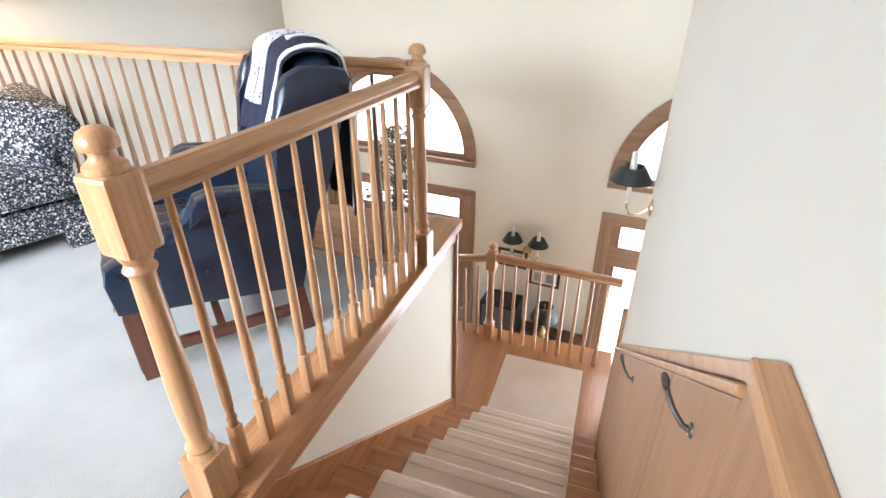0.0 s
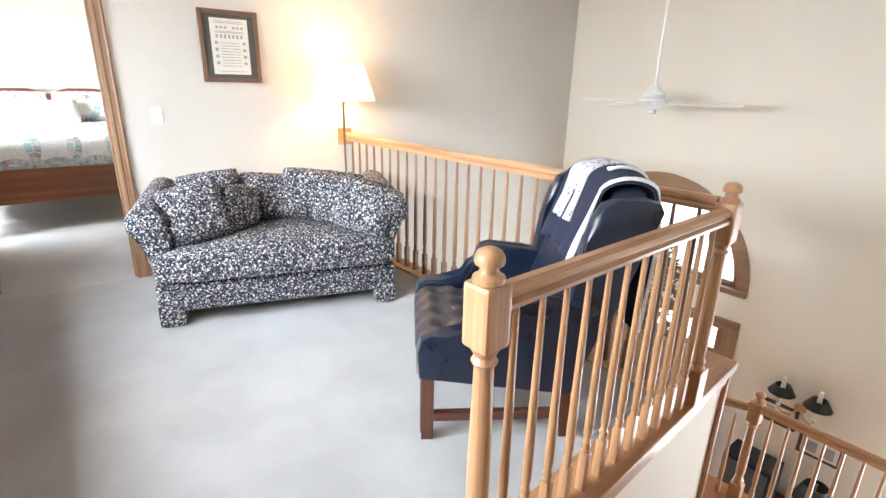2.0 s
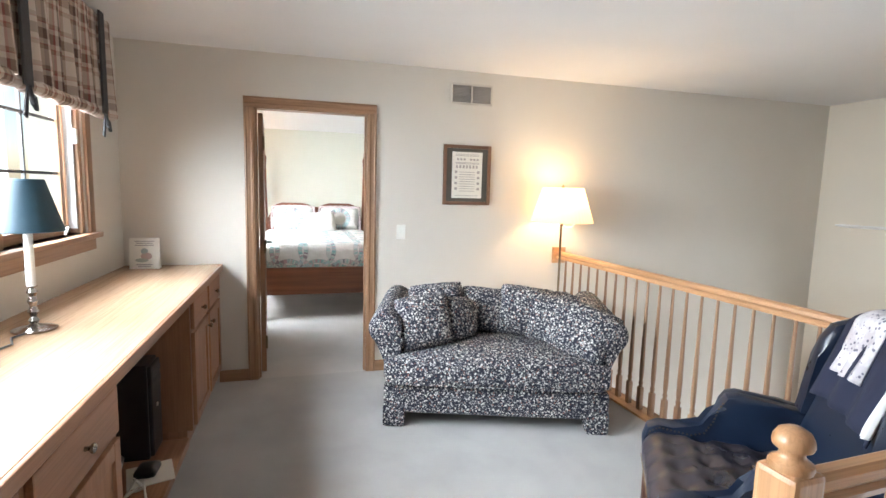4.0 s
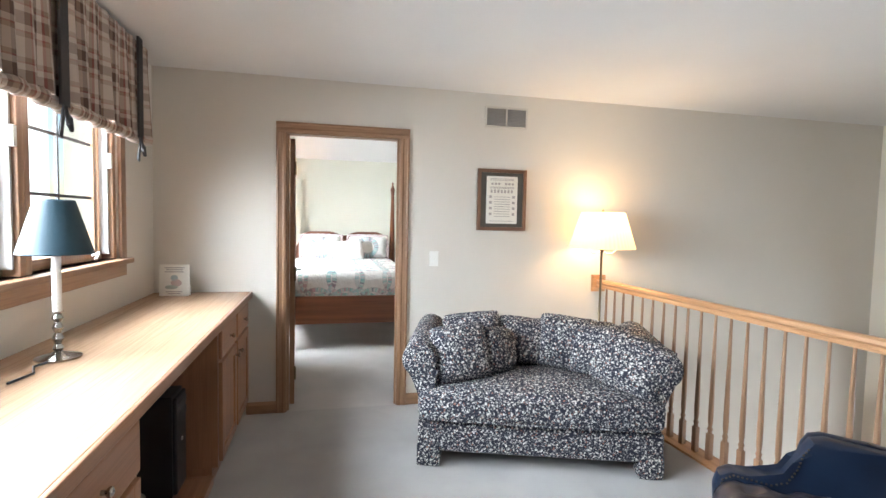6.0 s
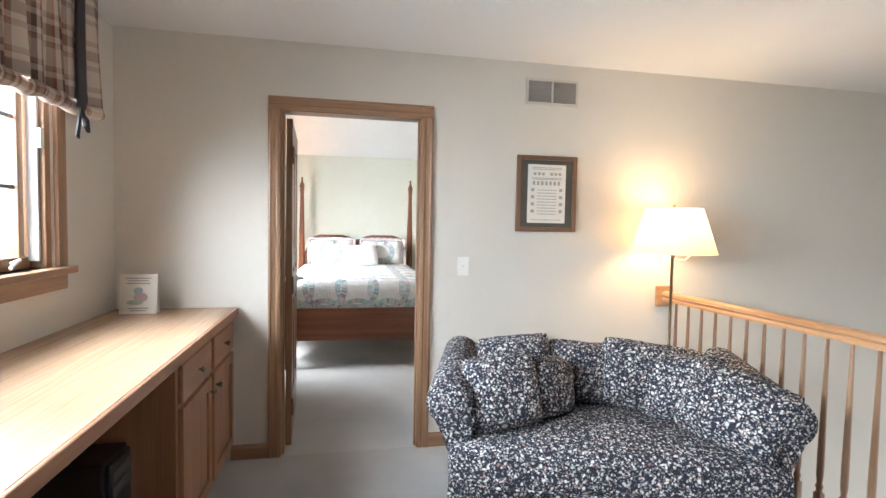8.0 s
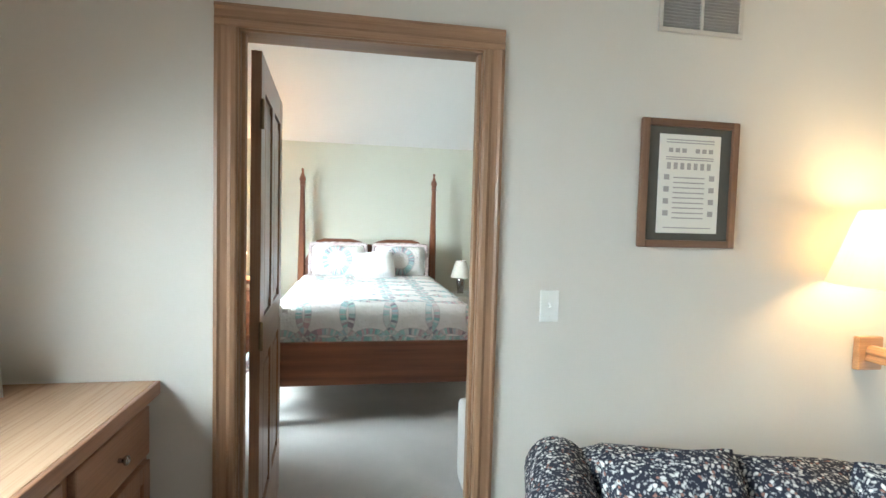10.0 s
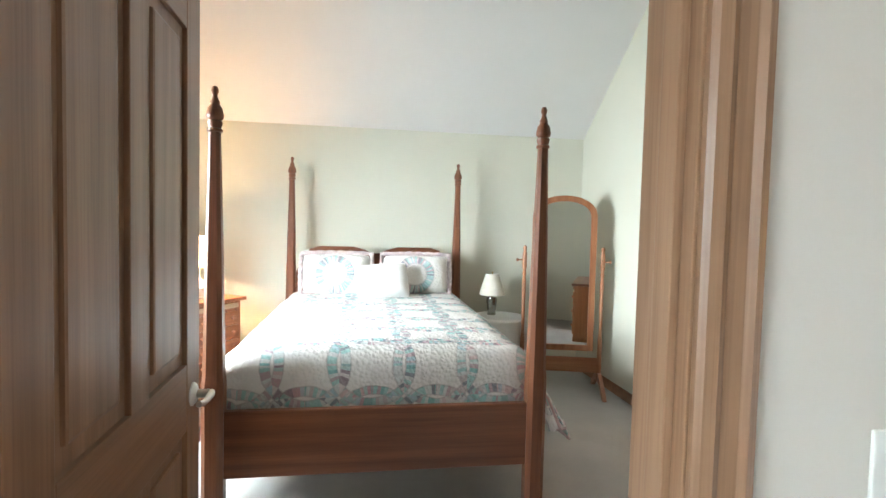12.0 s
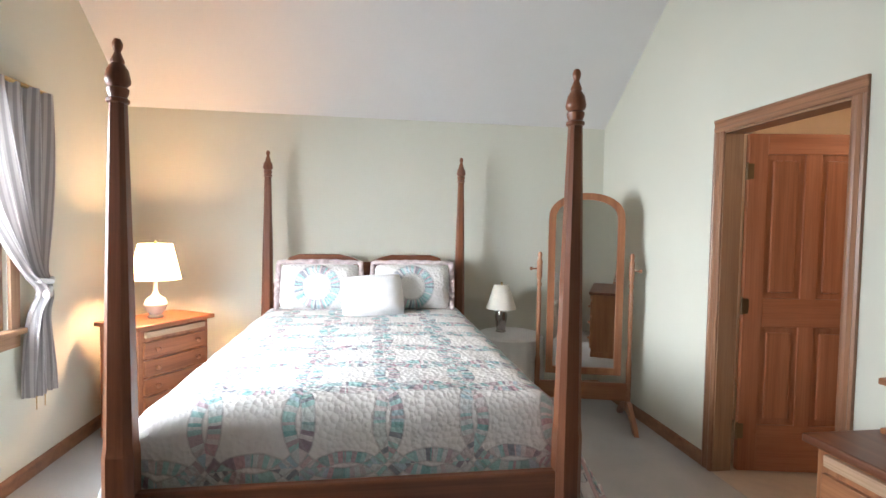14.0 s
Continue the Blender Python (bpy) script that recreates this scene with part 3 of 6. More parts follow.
handrail(rail, n1 + d12 + Vector((0, 0, 0.855)), n2 - d12 + Vector((0, 0, 0.855)))
balusters(rail, n1, n2, 12, BAL)

loft_rail = thing("loft_railing", Matrix(), "honey oak railing along the loft edge, its turned balusters coloured darker as backlit", "railing")
r0, r1 = Vector((-5.05, 1.96, 0.012)), n2
d01 = (r1 - r0).normalized() * 0.043
handrail(loft_rail, r0 + Vector((0, 0, 0.89)), r1 - d01 + Vector((0, 0, 0.89)))
# same oak as the stair balusters; darker colour stands for their backlit side
SHADED_BAL = baluster_mesh(0.895, "oak_trim")
balusters(loft_rail, r0, r1, 27, SHADED_BAL)
part("rosette", box(-5.078, -5.05, 1.90, 2.02, 0.86, 1.0, 0.006), wood("oak", 1), loft_rail)
part("base_board", prism([(-5.075, 1.89), (-5.075, 2.03), (-1.98, 2.155), (-1.98, 2.02)], 0.05, Matrix(((1, 0, 0, 0), (0, 0, 1, 0), (0, 1, 0, -0.036), (0, 0, 0, 1)))), wood("oak", 0), loft_rail)

land_rail = thing("landing_railing", Matrix(), "oak railing with a newel post around the stair landing", "railing")
ln, le = Vector((-2.11, 3.68, LANDING)), Vector((-1.05, 3.69, LANDING))
newel(land_rail, Matrix.Translation(ln), 0.99)
handrail(land_rail, ln + Vector((0.043, 0, 0.83)), le + Vector((0, 0, 0.83)))
BAL3 = baluster_mesh(0.84)
balusters(land_rail, ln, le, 9, BAL3)
handrail(land_rail, ln + Vector((-0.043, 0, 0.80)), ln + Vector((-1.0, 0.0, 0.25)))
for k in range(1, 8):
    b3 = part("baluster", BAL3, None, land_rail, at=Matrix.Translation(ln + Vector((-0.12 * k, 0, -0.03 - 0.069 * k))))


# ---- doors, trim ----
def casing(th, x, side, y0, y1, top, w=0.075, kind="oak_trim"):
    """Moulded casing round an opening in a wall at x; side is +1 or -1."""
    def moulding(m, length):
        bm = bmesh.new()
        o = [(0, 0), (w, 0), (w, 0.016), (w - 0.012, 0.02), (w - 0.02, 0.014), (0.03, 0.012), (0.02, 0.017), (0.006, 0.014), (0, 0.008)]
        prism(o, length, m, bm)
        return bm
    for y, s in ((y0, -1), (y1, 1)):
        m = Matrix(((0, 0, side, x), (s, 0, 0, y), (0, 1, 0, 0), (0, 0, 0, 1)))
        part("casing", moulding(m, top), wood(kind, 2), th)
    m = Matrix(((0, 0, side, x), (0, 1, 0, y0 - w), (1, 0, 0, top), (0, 0, 0, 1)))
    part("head_casing", moulding(m, y1 - y0 + 2 * w), wood(kind, 1), th)


door = tagged(new("door_1"), "open panelled wooden bedroom door in an oak frame", "door", kind="structure")
casing(door, WALL_X + 0.001, 1, -0.526, 0.284, 2.025, 0.071)
casing(door, BED_X - 0.006, -1, -0.56, 0.296, 2.025, 0.071)
for y0, y1 in ((-0.536, -0.521), (0.280, 0.295)):
    part("jamb", box(BED_X + (0.025 if y0 < 0 else 0.0), WALL_X, y0, y1, 0, 2.03, 0.002), wood("oak_trim", 2), door)
    y2 = y1 if y0 < 0 else y0 - 0.012
    part("door_stop", box(BED_X + 0.055, BED_X + 0.09, y2, y2 + 0.012, 0, 2.018, 0.002), wood("oak_trim", 2), door)
part("head_jamb", box(BED_X, WALL_X, -0.521, 0.280, 2.018, 2.034, 0.002), wood("oak_trim", 1), door)


def door_leaf(parent, m, kind, knob=True, w=0.775, h=2.0):
    """Four-panel leaf: hinge at x = 0, 4 cm thick along y."""
    leaf = part("leaf", box(0, 0.11, 0, 0.036, 0.01, h, 0.003), wood(kind, 2), parent, at=m)
    part("stile", box(w - 0.11, w, 0, 0.036, 0.01, h, 0.003), wood(kind, 2), leaf)
    part("mullion", box(w / 2 - 0.045, w / 2 + 0.045, 0.001, 0.035, 0.2, h - 0.11, 0.003), wood(kind, 2), leaf)
    for z0, z1 in ((0.01, 0.29), (0.88, 1.05), (h - 0.12, h)):
        part("cross_rail", box(0.11, w - 0.11, 0.0005, 0.0355, z0, z1, 0.003), wood(kind, 0), leaf)
    for x0, x1 in ((0.11, w / 2 - 0.045), (w / 2 + 0.045, w - 0.11)):
        for z0, z1 in ((0.29, 0.88), (1.05, h - 0.12)):
            bm = box(x0, x1, 0.012, 0.024, z0, z1)
            box(x0 + 0.035, x1 - 0.035, 0.004, 0.032, z0 + 0.035, z1 - 0.035, 0.008, bm=bm)
            part("panel", bm, wood(kind, 2), leaf)
    if knob:
        for s, y in ((1, 0.036), (-1, 0.0)):
            rose = part("lever_handle", lathe([(0.031, -0.002), (0.030, 0.004), (0.022, 0.010), (0.012, 0.013), (0.011, 0.030), (0.013, 0.040)], 20), CHROME, leaf, "polished silver lever handle", True, at=Matrix.Translation((w - 0.065, y, 0.96)) @ pose(0, 0, 0, -90 * s, 0, 0))
            part("lever", tube([(0.008, 0, 0.045), (-0.01, 0, 0.048), (-0.05, 0.002, 0.05), (-0.085, 0.004, 0.048), (-0.105, 0.008, 0.043)], [0.009, 0.0095, 0.008, 0.007, 0.008], 10), CHROME, rose, smooth=True)
        part("latch_plate", box(w - 0.001, w + 0.0015, 0.008, 0.028, 0.92, 1.0, 0.0005), CHROME, leaf)
    for z in (0.25, 1.0, h - 0.22):
        part("hinge", box(-0.012, 0.03, -0.003, 0.004, z - 0.045, z + 0.045, 0.002), DARK_BRASS, leaf)
        part("hinge_pin", lathe([(0.006, -0.05), (0.007, -0.048), (0.007, 0.048), (0.004, 0.054)], 10), DARK_BRASS, leaf, at=Matrix.Translation((-0.010, -0.004, z)))
    return leaf


door_leaf(door, Matrix.Translation((BED_X - 0.012, -0.512, 0)) @ pose(0, 0, 0, 0, 0, 183) @ Matrix.Translation((0, -0.036, 0)), "walnut", w=0.81)


# ---- bedroom structure ----
BX0, BX1, BY0, BY1, RIDGE, RZ, EAVE = -9.40, BED_X, -1.82, 2.09, -7.295, 3.99, 2.33
structure("floor_bedroom", box(BX0, WALL_X, BY0, BY1, -0.28, -0.003), DAYLIT_CARPET, "beige cut-pile bedroom carpet, paled in colour for the daylight on it", "carpet")
structure("wall_bed_head", box(BX0 - 0.12, BX0, BY0 - 0.12, BY1 + 0.12, -0.28, EAVE + 0.05), BED_PAINT, "pale sage painted wall behind the bed", "wall")
structure("wall_bedroom_east", wall_boxes("x", BED_X - 0.004, 0.004, BY0, BY1, 0, EAVE + 0.05, [(-0.537, 0.296, 0.0, 2.033)]), BED_PAINT, "pale sage painted wall round the bedroom doorway", "wall")


def gable_wall(y, thick, hole):
    bm = bmesh.new()
    def top(x):
        return EAVE + 0.05 + (RZ - EAVE) * (1 - abs(x - RIDGE) / (RIDGE - BX0))
    xs = sorted({BX0 - 0.12, RIDGE, BX1, hole[0], hole[1]})
    for a, c in zip(xs, xs[1:]):
        mt = Matrix.Translation((0, y, 0))
        if hole[0] - 1e-4 <= a and c <= hole[1] + 1e-4:
            if hole[2] > 0.01:
                prism([(a, -0.28), (c, -0.28), (c, hole[2]), (a, hole[2])], thick, mt, bm)
            prism([(a, hole[3]), (c, hole[3]), (c, top(c)), (a, top(a))], thick, mt, bm)
        else:
            prism([(a, -0.28), (c, -0.28), (c, top(c)), (a, top(a))], thick, mt, bm)
    return bm


structure("wall_bedroom_south", gable_wall(BY0 - 0.14, 0.14, (-8.07, -6.35, 0.86, 2.06)), BED_PAINT, "pale sage painted gable wall with a window", "wall")
structure("wall_bedroom_north", gable_wall(BY1, 0.12, (-7.877, -7.075, 0.0, 2.03)), BED_PAINT, "pale sage painted gable wall with a doorway", "wall")
cl = bmesh.new()
for a, za, c, zc in ((BX0, EAVE, RIDGE, RZ), (RIDGE, RZ, BX1, EAVE)):
    prism([(a, za), (c, zc), (c, zc + 0.1), (a, za + 0.1)], BY1 - BY0, Matrix.Translation((0, BY0, 0)), cl)
structure("ceiling_bedroom", cl, CEILING, "white textured sloping ceiling", "ceiling")

# bathroom beyond
structure("floor_bathroom", box(-8.6, -6.2, BY1 + 0.0, 4.2, -0.1, -0.001), TILE, "warm beige floor beyond the second door", "floor")
structure("wall_bath_west", box(-8.7, -8.6, BY1 + 0.12, 4.2, 0, 2.5), BATH_PAINT, "peach painted wall", "wall")
structure("wall_bath_east", box(-6.2, -6.1, BY1 + 0.12, 4.2, 0, 2.5), BATH_PAINT, "peach painted wall", "wall")
structure("wall_bath_north", box(-8.7, -6.1, 4.2, 4.3, 0, 2.5), BATH_PAINT, "peach painted wall", "wall")
structure("ceiling_bathroom", box(-8.7, -6.1, BY1 + 0.12, 4.3, 2.5, 2.55), CEILING, "white ceiling", "ceiling")
bdoor = tagged(new("door_4"), "open reddish four-panel wooden door in an oak frame", "door", kind="structure")
bframe = new("door_frame")
bframe.parent = bdoor
casing(bframe, -(BY1 - 0.001), 1, -7.865, -7.087, 2.025, kind="dark_trim")
bframe.matrix_basis = Matrix(((0, 1, 0, 0), (-1, 0, 0, 0), (0, 0, 1, 0), (0, 0, 0, 1)))
for x0, x1 in ((-7.876, -7.861), (-7.091, -7.076)):
    part("jamb", box(x0, x1, BY1, BY1 + 0.12, 0, 2.03, 0.002), wood("oak_trim", 2), bdoor)
part("head_jamb", box(-7.861, -7.091, BY1, BY1 + 0.12, 2.014, 2.03, 0.002), wood("oak_trim", 0), bdoor)
door_leaf(bdoor, Matrix.Translation((-7.845, BY1 + 0.145, 0)) @ pose(0, 0, 0, 0, 0, 79), "bath_door", w=0.74, h=2.015)
part("closet_trim", box(-7.2, -6.6, 4.14, 4.2, 0, 2.02, 0.004), wood("fir_door", 2), bdoor)


def baseboard(a, b, kind="oak_trim"):
    """A board along a wall from a to b, its back on that line and its front to the left."""
    a, b = Vector((*a, 0)), Vector((*b, 0))
    d = b - a
    u = d.normalized()
    nrm = Vector((-u.y, u.x, 0))
    m = Matrix(((nrm.x, u.x, 0, a.x), (nrm.y, u.y, 0, a.y), (0, 0, 1, 0), (0, 0, 0, 1)))
    structure("baseboard", prism([(0, 0), (0.014, 0), (0.014, 0.065), (0.008, 0.082), (0, 0.085)], d.length, m), wood(kind, 1), "oak baseboard along the wall", "baseboard")


baseboard((-5.08, -0.598), (-5.08, -0.80))
baseboard((-5.08, 1.88), (-5.08, 0.356))
baseboard((BX0, BY0), (BX1, BY0), "dark_trim")
baseboard((BX0, BY1), (BX0, BY0), "dark_trim")
baseboard((-7.94, BY1), (BX0, BY1), "dark_trim")
baseboard((BX1, BY1), (-7.015, BY1), "dark_trim")


# ---- windows ----
def loft_window():
    th = tagged(new("window_1"), "wide casement window in an oak frame with dark muntins", "window", kind="structure")
    x0, x1, z0, z1, y = -4.50, -1.9, 1.17, 2.12, WIN_Y
    part("window_sill", box(x0 - 0.09, x1 + 0.09, y - 0.10, y + 0.05, z0 - 0.03, z0, 0.006), wood("oak_trim", 0), th)
    part("apron", box(x0 - 0.07, x1 + 0.07, y, y + 0.016, z0 - 0.10, z0 - 0.031, 0.004), wood("oak_trim", 0), th)
    for a, c in ((x0 - 0.07, x0), (x1, x1 + 0.07)):
        part("casing", box(a, c, y, y + 0.018, z0 + 0.001, z1, 0.004), wood("oak_trim", 2), th)
    part("head_casing", box(x0 - 0.07, x1 + 0.07, y, y + 0.018, z1, z1 + 0.07, 0.004), wood("oak_trim", 0), th)
    n = 3
    w = (x1 - x0) / n
    for k in range(n):
        a, c = x0 + k * w, x0 + (k + 1) * w
        s = part("sash", box(a, a + 0.04, y - 0.135, y - 0.01, z0, z1, 0.004), wood("oak_trim", 2), th)
        part("sash_stile", box(c - 0.04, c, y - 0.135, y - 0.01, z0, z1, 0.004), wood("oak_trim", 2), s)
        part("screen_track", box(a + 0.042, a + 0.056, y - 0.07, y - 0.03, z0 + 0.03, z1 - 0.03), SCREEN_GREY, s)
        part("inner_stile", box(a + 0.058, a + 0.095, y - 0.115, y - 0.08, z0 + 0.04, z1 - 0.04, 0.003), wood("oak_trim", 2), s)
        part("inner_stile", box(c - 0.095, c - 0.058, y - 0.115, y - 0.08, z0 + 0.04, z1 - 0.04, 0.003), wood("oak_trim", 2), s)
        part("sash_rail", box(a + 0.04, c - 0.04, y - 0.12, y - 0.07, z0, z0 + 0.05, 0.003), wood("oak_trim", 0), s)
        part("sash_rail", box(a + 0.04, c - 0.04, y - 0.12, y - 0.07, z1 - 0.05, z1, 0.003), wood("oak_trim", 0), s)
        g = part("pane", box(a + 0.09, c - 0.09, y - 0.099, y - 0.095, z0 + 0.045, z1 - 0.045), GLASS, s)
        g.visible_shadow = False
        for z in (z0 + 0.05 + (z1 - z0 - 0.1) * f for f in (1 / 3, 2 / 3)):
            part("muntin", box(a + 0.09, c - 0.09, y - 0.104, y - 0.092, z - 0.007, z + 0.007), LEAD, s)
        part("muntin", box((a + c) / 2 - 0.007, (a + c) / 2 + 0.007, y - 0.105, y - 0.091, z0 + 0.045, z1 - 0.045), LEAD, s)
        crank = part("crank_handle", tube([(a + 0.2, y - 0.05, z0 + 0.03), (a + 0.2, y - 0.02, z0 + 0.045), (a + 0.26, y, z0 + 0.04), (a + 0.3, y + 0.005, z0 + 0.02)], 0.007, 8), WHITE_PLASTIC, s, smooth=True)
        part("sash_lock", box(a + 0.05, a + 0.075, y - 0.03, y - 0.004, z0 + 0.50, z0 + 0.58, 0.004), WHITE_PLASTIC, s)


loft_window()


def bedroom_window():
    th = tagged(new("window_4"), "bedroom window in an oak frame with a deep sill", "window", kind="structure")
    x0, x1, z0, z1, y = -8.07, -6.35, 0.86, 2.06, BY0
    part("window_sill", box(x0 - 0.08, x1 + 0.08, y - 0.10, y + 0.05, z0 - 0.03, z0, 0.006), wood("oak_trim", 0), th)
    part("apron", box(x0 - 0.07, x1 + 0.07, y, y + 0.016, z0 - 0.10, z0 - 0.031, 0.004), wood("oak_trim", 0), th)
    for a, c in ((x0 - 0.07, x0), (x1, x1 + 0.07)):
        part("casing", box(a, c, y, y + 0.018, z0 + 0.001, z1 + 0.07, 0.004), wood("oak_trim", 2), th)
    for a, c in ((x0, x0 + 0.06), ((x0 + x1) / 2 - 0.05, (x0 + x1) / 2 + 0.05), (x1 - 0.06, x1)):
        part("sash_stile", box(a, c, y - 0.13, y - 0.02, z0, z1, 0.004), wood("oak_trim", 2), th)
    for z in (z0, z1 - 0.05):
        part("sash_rail", box(x0 + 0.06, x1 - 0.06, y - 0.12, y - 0.05, z, z + 0.05, 0.003), wood("oak_trim", 0), th)
    g = part("pane", box(x0 + 0.05, x1 - 0.05, y - 0.09, y - 0.086, z0 + 0.04, z1 - 0.04), GLASS, th)
    g.visible_shadow = False


bedroom_window()


# ---- loft things ----
def love_seat():
    """Seat's front edge along x, back towards +y."""
    u, v = Vector((0.312, 0.950, 0)), Vector((-0.950, 0.312, 0))
    m = Matrix(((u.x, v.x, 0, -4.11), (u.y, v.y, 0, 0.265), (0, 0, 1, 0), (0, 0, 0, 1)))
    th = thing("love_seat", m, "navy floral upholstered love seat with rolled arms and scatter pillows", "sofa")
    W, D = 1.395, 0.86
    part("base", soft_block(0, W, 0.01, D, 0.085, 0.268, 0.025, 0, 0.003), FLORAL, th, smooth=True)
    for x in (0.0, W - 0.14):
        for y in (0.0, D - 0.14):
            part("block_foot", soft_block(x, x + 0.14, y, y + 0.14, 0, 0.14, 0.015, 0, 0.0, 3), FLORAL, th, smooth=True)
    cushion = part("seat_cushion", soft_block(0.005, W - 0.005, -0.035, D - 0.2, 0.270, 0.445, 0.055, 0.04, 0.006, 11), FLORAL, th, smooth=True)
    for z in (0.292, 0.423):
        part("piping", tube([(0.05, -0.026, z), (0.3, -0.037, z), (W / 2, -0.039, z - 0.002), (W - 0.3, -0.037, z), (W - 0.05, -0.026, z)], 0.006, 8), FLORAL, cushion, smooth=True)
    part("backrest", soft_block(0.03, W - 0.03, D - 0.24, D, 0.26, 0.735, 0.10, 0, 0.014, 11, 3), FLORAL, th, smooth=True)
    for s in (0, 1):
        arm, n = bmesh.new(), 16
        # rolled arm: a scroll over an upright panel, rising towards the back
        outline = [(0.105, 0.27), (0.105, 0.52)] + [(0.0 + 0.105 * math.cos(a), 0.60 + 0.103 * math.sin(a)) for a in [radians(-40 + 275 * k / n) for k in range(n + 1)]] + [(0.005, 0.49), (0.01, 0.27)]
        mm = Matrix.Translation((0.0, 0.05, 0)) if s == 0 else Matrix.Translation((W, 0.05, 0)) @ Matrix.Diagonal((-1, 1, 1, 1))
        prism(outline, D - 0.13, mm, arm, bevel=0.03)
        for v in arm.verts:
            if v.co.z > 0.5:
                v.co.z += 0.055 * (v.co.y / D)
            v.co += noise.noise_vector(v.co * 6) * 0.006
        pan = part("rolled_arm", arm, FLORAL, th, smooth=True)
        part("scroll_face", lathe([(0.088, -0.004), (0.082, 0.012), (0.05, 0.018), (0, 0.019)], 24), FLORAL, pan, smooth=True, at=mm @ Matrix.Translation((0.0, 0.006, 0.60)) @ pose(0, 0, 0, 90, 0, 0))
    for x, y, tilt, lean, w, h, roll in ((0.33, 0.50, -8, -16, 0.40, 0.37, -6), (0.62, 0.57, -4, -14, 0.34, 0.335, 5), (0.92, 0.50, 8, -16, 0.43, 0.365, 5), (0.46, 0.34, -48, -14, 0.30, 0.31, 8), (0.275, 0.17, -22, -20, 0.37, 0.36, -6), (1.08, 0.38, 32, -20, 0.40, 0.34, -7), (1.16, 0.16, 42, -34, 0.44, 0.36, 11)):
        tagged(part("scatter_pillow", pillow(w, h, 0.20, x), FLORAL, None, smooth=True, at=m @ Matrix.Translation((x, y, 0.452)) @ pose(0, 0, 0, lean, roll, -tilt)),
               "plump navy floral scatter pillow on the love seat", "pillow", "love seat pillows")


love_seat()


RAKE = 0.33


def wing_chair():
    """Front-left leg at the origin, x across the front, y backwards."""
    f, s = Vector((0.56, 0.83, 0)).normalized(), Vector((-0.83, 0.56, 0)).normalized()
    m = Matrix(((s.x, f.x, 0, -2.47), (s.y, f.y, 0, 0.94), (0, 0, 1, 0), (0, 0, 0, 1)))
    th = thing("wing_chair", m, "navy leather wing chair with tufted seat and dark wooden legs", "armchair")
    W, D = 0.64, 0.60
    for x, y in ((0.0, 0), (W - 0.05, 0)):
        leg = part("front_leg", prism([(0.003, 0), (0.042, 0), (0.05, 0.30), (0, 0.30)], 0.05, Matrix.Translation((x, y, 0)), bevel=0.003), wood("mahogany", 2), th)
        for k in range(3):
            part("fluting", box(x + 0.008 + 0.013 * k, x + 0.015 + 0.013 * k, y - 0.004, y + 0.001, 0.03, 0.27, 0.002), wood("mahogany", 2), leg)
    for x in (0.0, W - 0.045):
        part("back_leg", prism([(0.0, 0), (0.045, 0), (0.045, 0.30), (0.0, 0.30)], 0.05, Matrix(((1, 0, 0, x), (0, 1, -0.10, D - 0.03), (0, 0, 1, 0), (0, 0, 0, 1)))), wood("mahogany", 2), th)
        part("side_stretcher", box(x + 0.005, x + 0.035, 0.045, D - 0.03, 0.085, 0.125, 0.003), wood("mahogany", 1), th)
    part("cross_stretcher", box(0.035, W - 0.04, 0.27, 0.30, 0.09, 0.122, 0.003), wood("mahogany", 0), th)
    part("seat_frame", soft_block(0.0, W, -0.015, D, 0.275, 0.40, 0.03, 0, 0.0), LEATHER, th, smooth=True)
    seat = soft_block(0.065, W - 0.065, -0.025, D - 0.03, 0.35, 0.455, 0.045, 0.02, 0.0, 23)
    for v in seat.verts:                        # button tufts
        if v.co.z > 0.40:
            for k in range(5):
                for j in range(5):
                    q = Vector((0.10 + 0.11 * k + (0.055 if j % 2 else 0), -0.02 + 0.11 * j, v.co.z))
                    v.co.z -= 0.034 * math.exp(-((v.co.x - q.x) ** 2 + (v.co.y - q.y) ** 2) / 0.0011)
    part("tufted_seat", seat, SHEEN_LEATHER, th, "navy leather seat with deep button tufts, warm reflection put into its colour", True)
    back = soft_block(0.05, W - 0.05, 0, 0.15, 0.22, 1.05, 0.06, 0, 0.004, 11)
    for v in back.verts:
        v.co.y += D - 0.12 + RAKE * (v.co.z - 0.36)
        if v.co.z > 0.95:
            v.co.z -= 0.06 * ((v.co.x - W / 2) / (W / 2)) ** 2
    part("backrest", back, LEATHER, th, smooth=True)
    side_shape = [(-0.012, 0.285), (-0.02, 0.40), (-0.005, 0.455), (0.035, 0.478), (0.10, 0.472), (0.17, 0.466), (0.222, 0.484), (0.255, 0.54), (0.272, 0.60), (0.295, 0.636), (0.34, 0.648), (0.50, 0.628), (0.66, 0.60), (0.715, 0.55), (0.60, 0.20)]
    roll_shape = [(0.262, 0.545), (0.278, 0.605), (0.300, 0.64), (0.34, 0.652), (0.50, 0.632), (0.62, 0.61), (0.62, 0.57), (0.50, 0.585), (0.34, 0.60), (0.30, 0.58)]
    wing_shape = [(0.545, 0.48), (0.553, 0.58), (0.572, 0.70), (0.595, 0.85), (0.612, 0.93), (0.645, 0.985), (0.70, 1.008), (0.80, 1.005), (0.855, 0.99), (0.874, 0.955), (0.735, 0.54), (0.69, 0.48)]
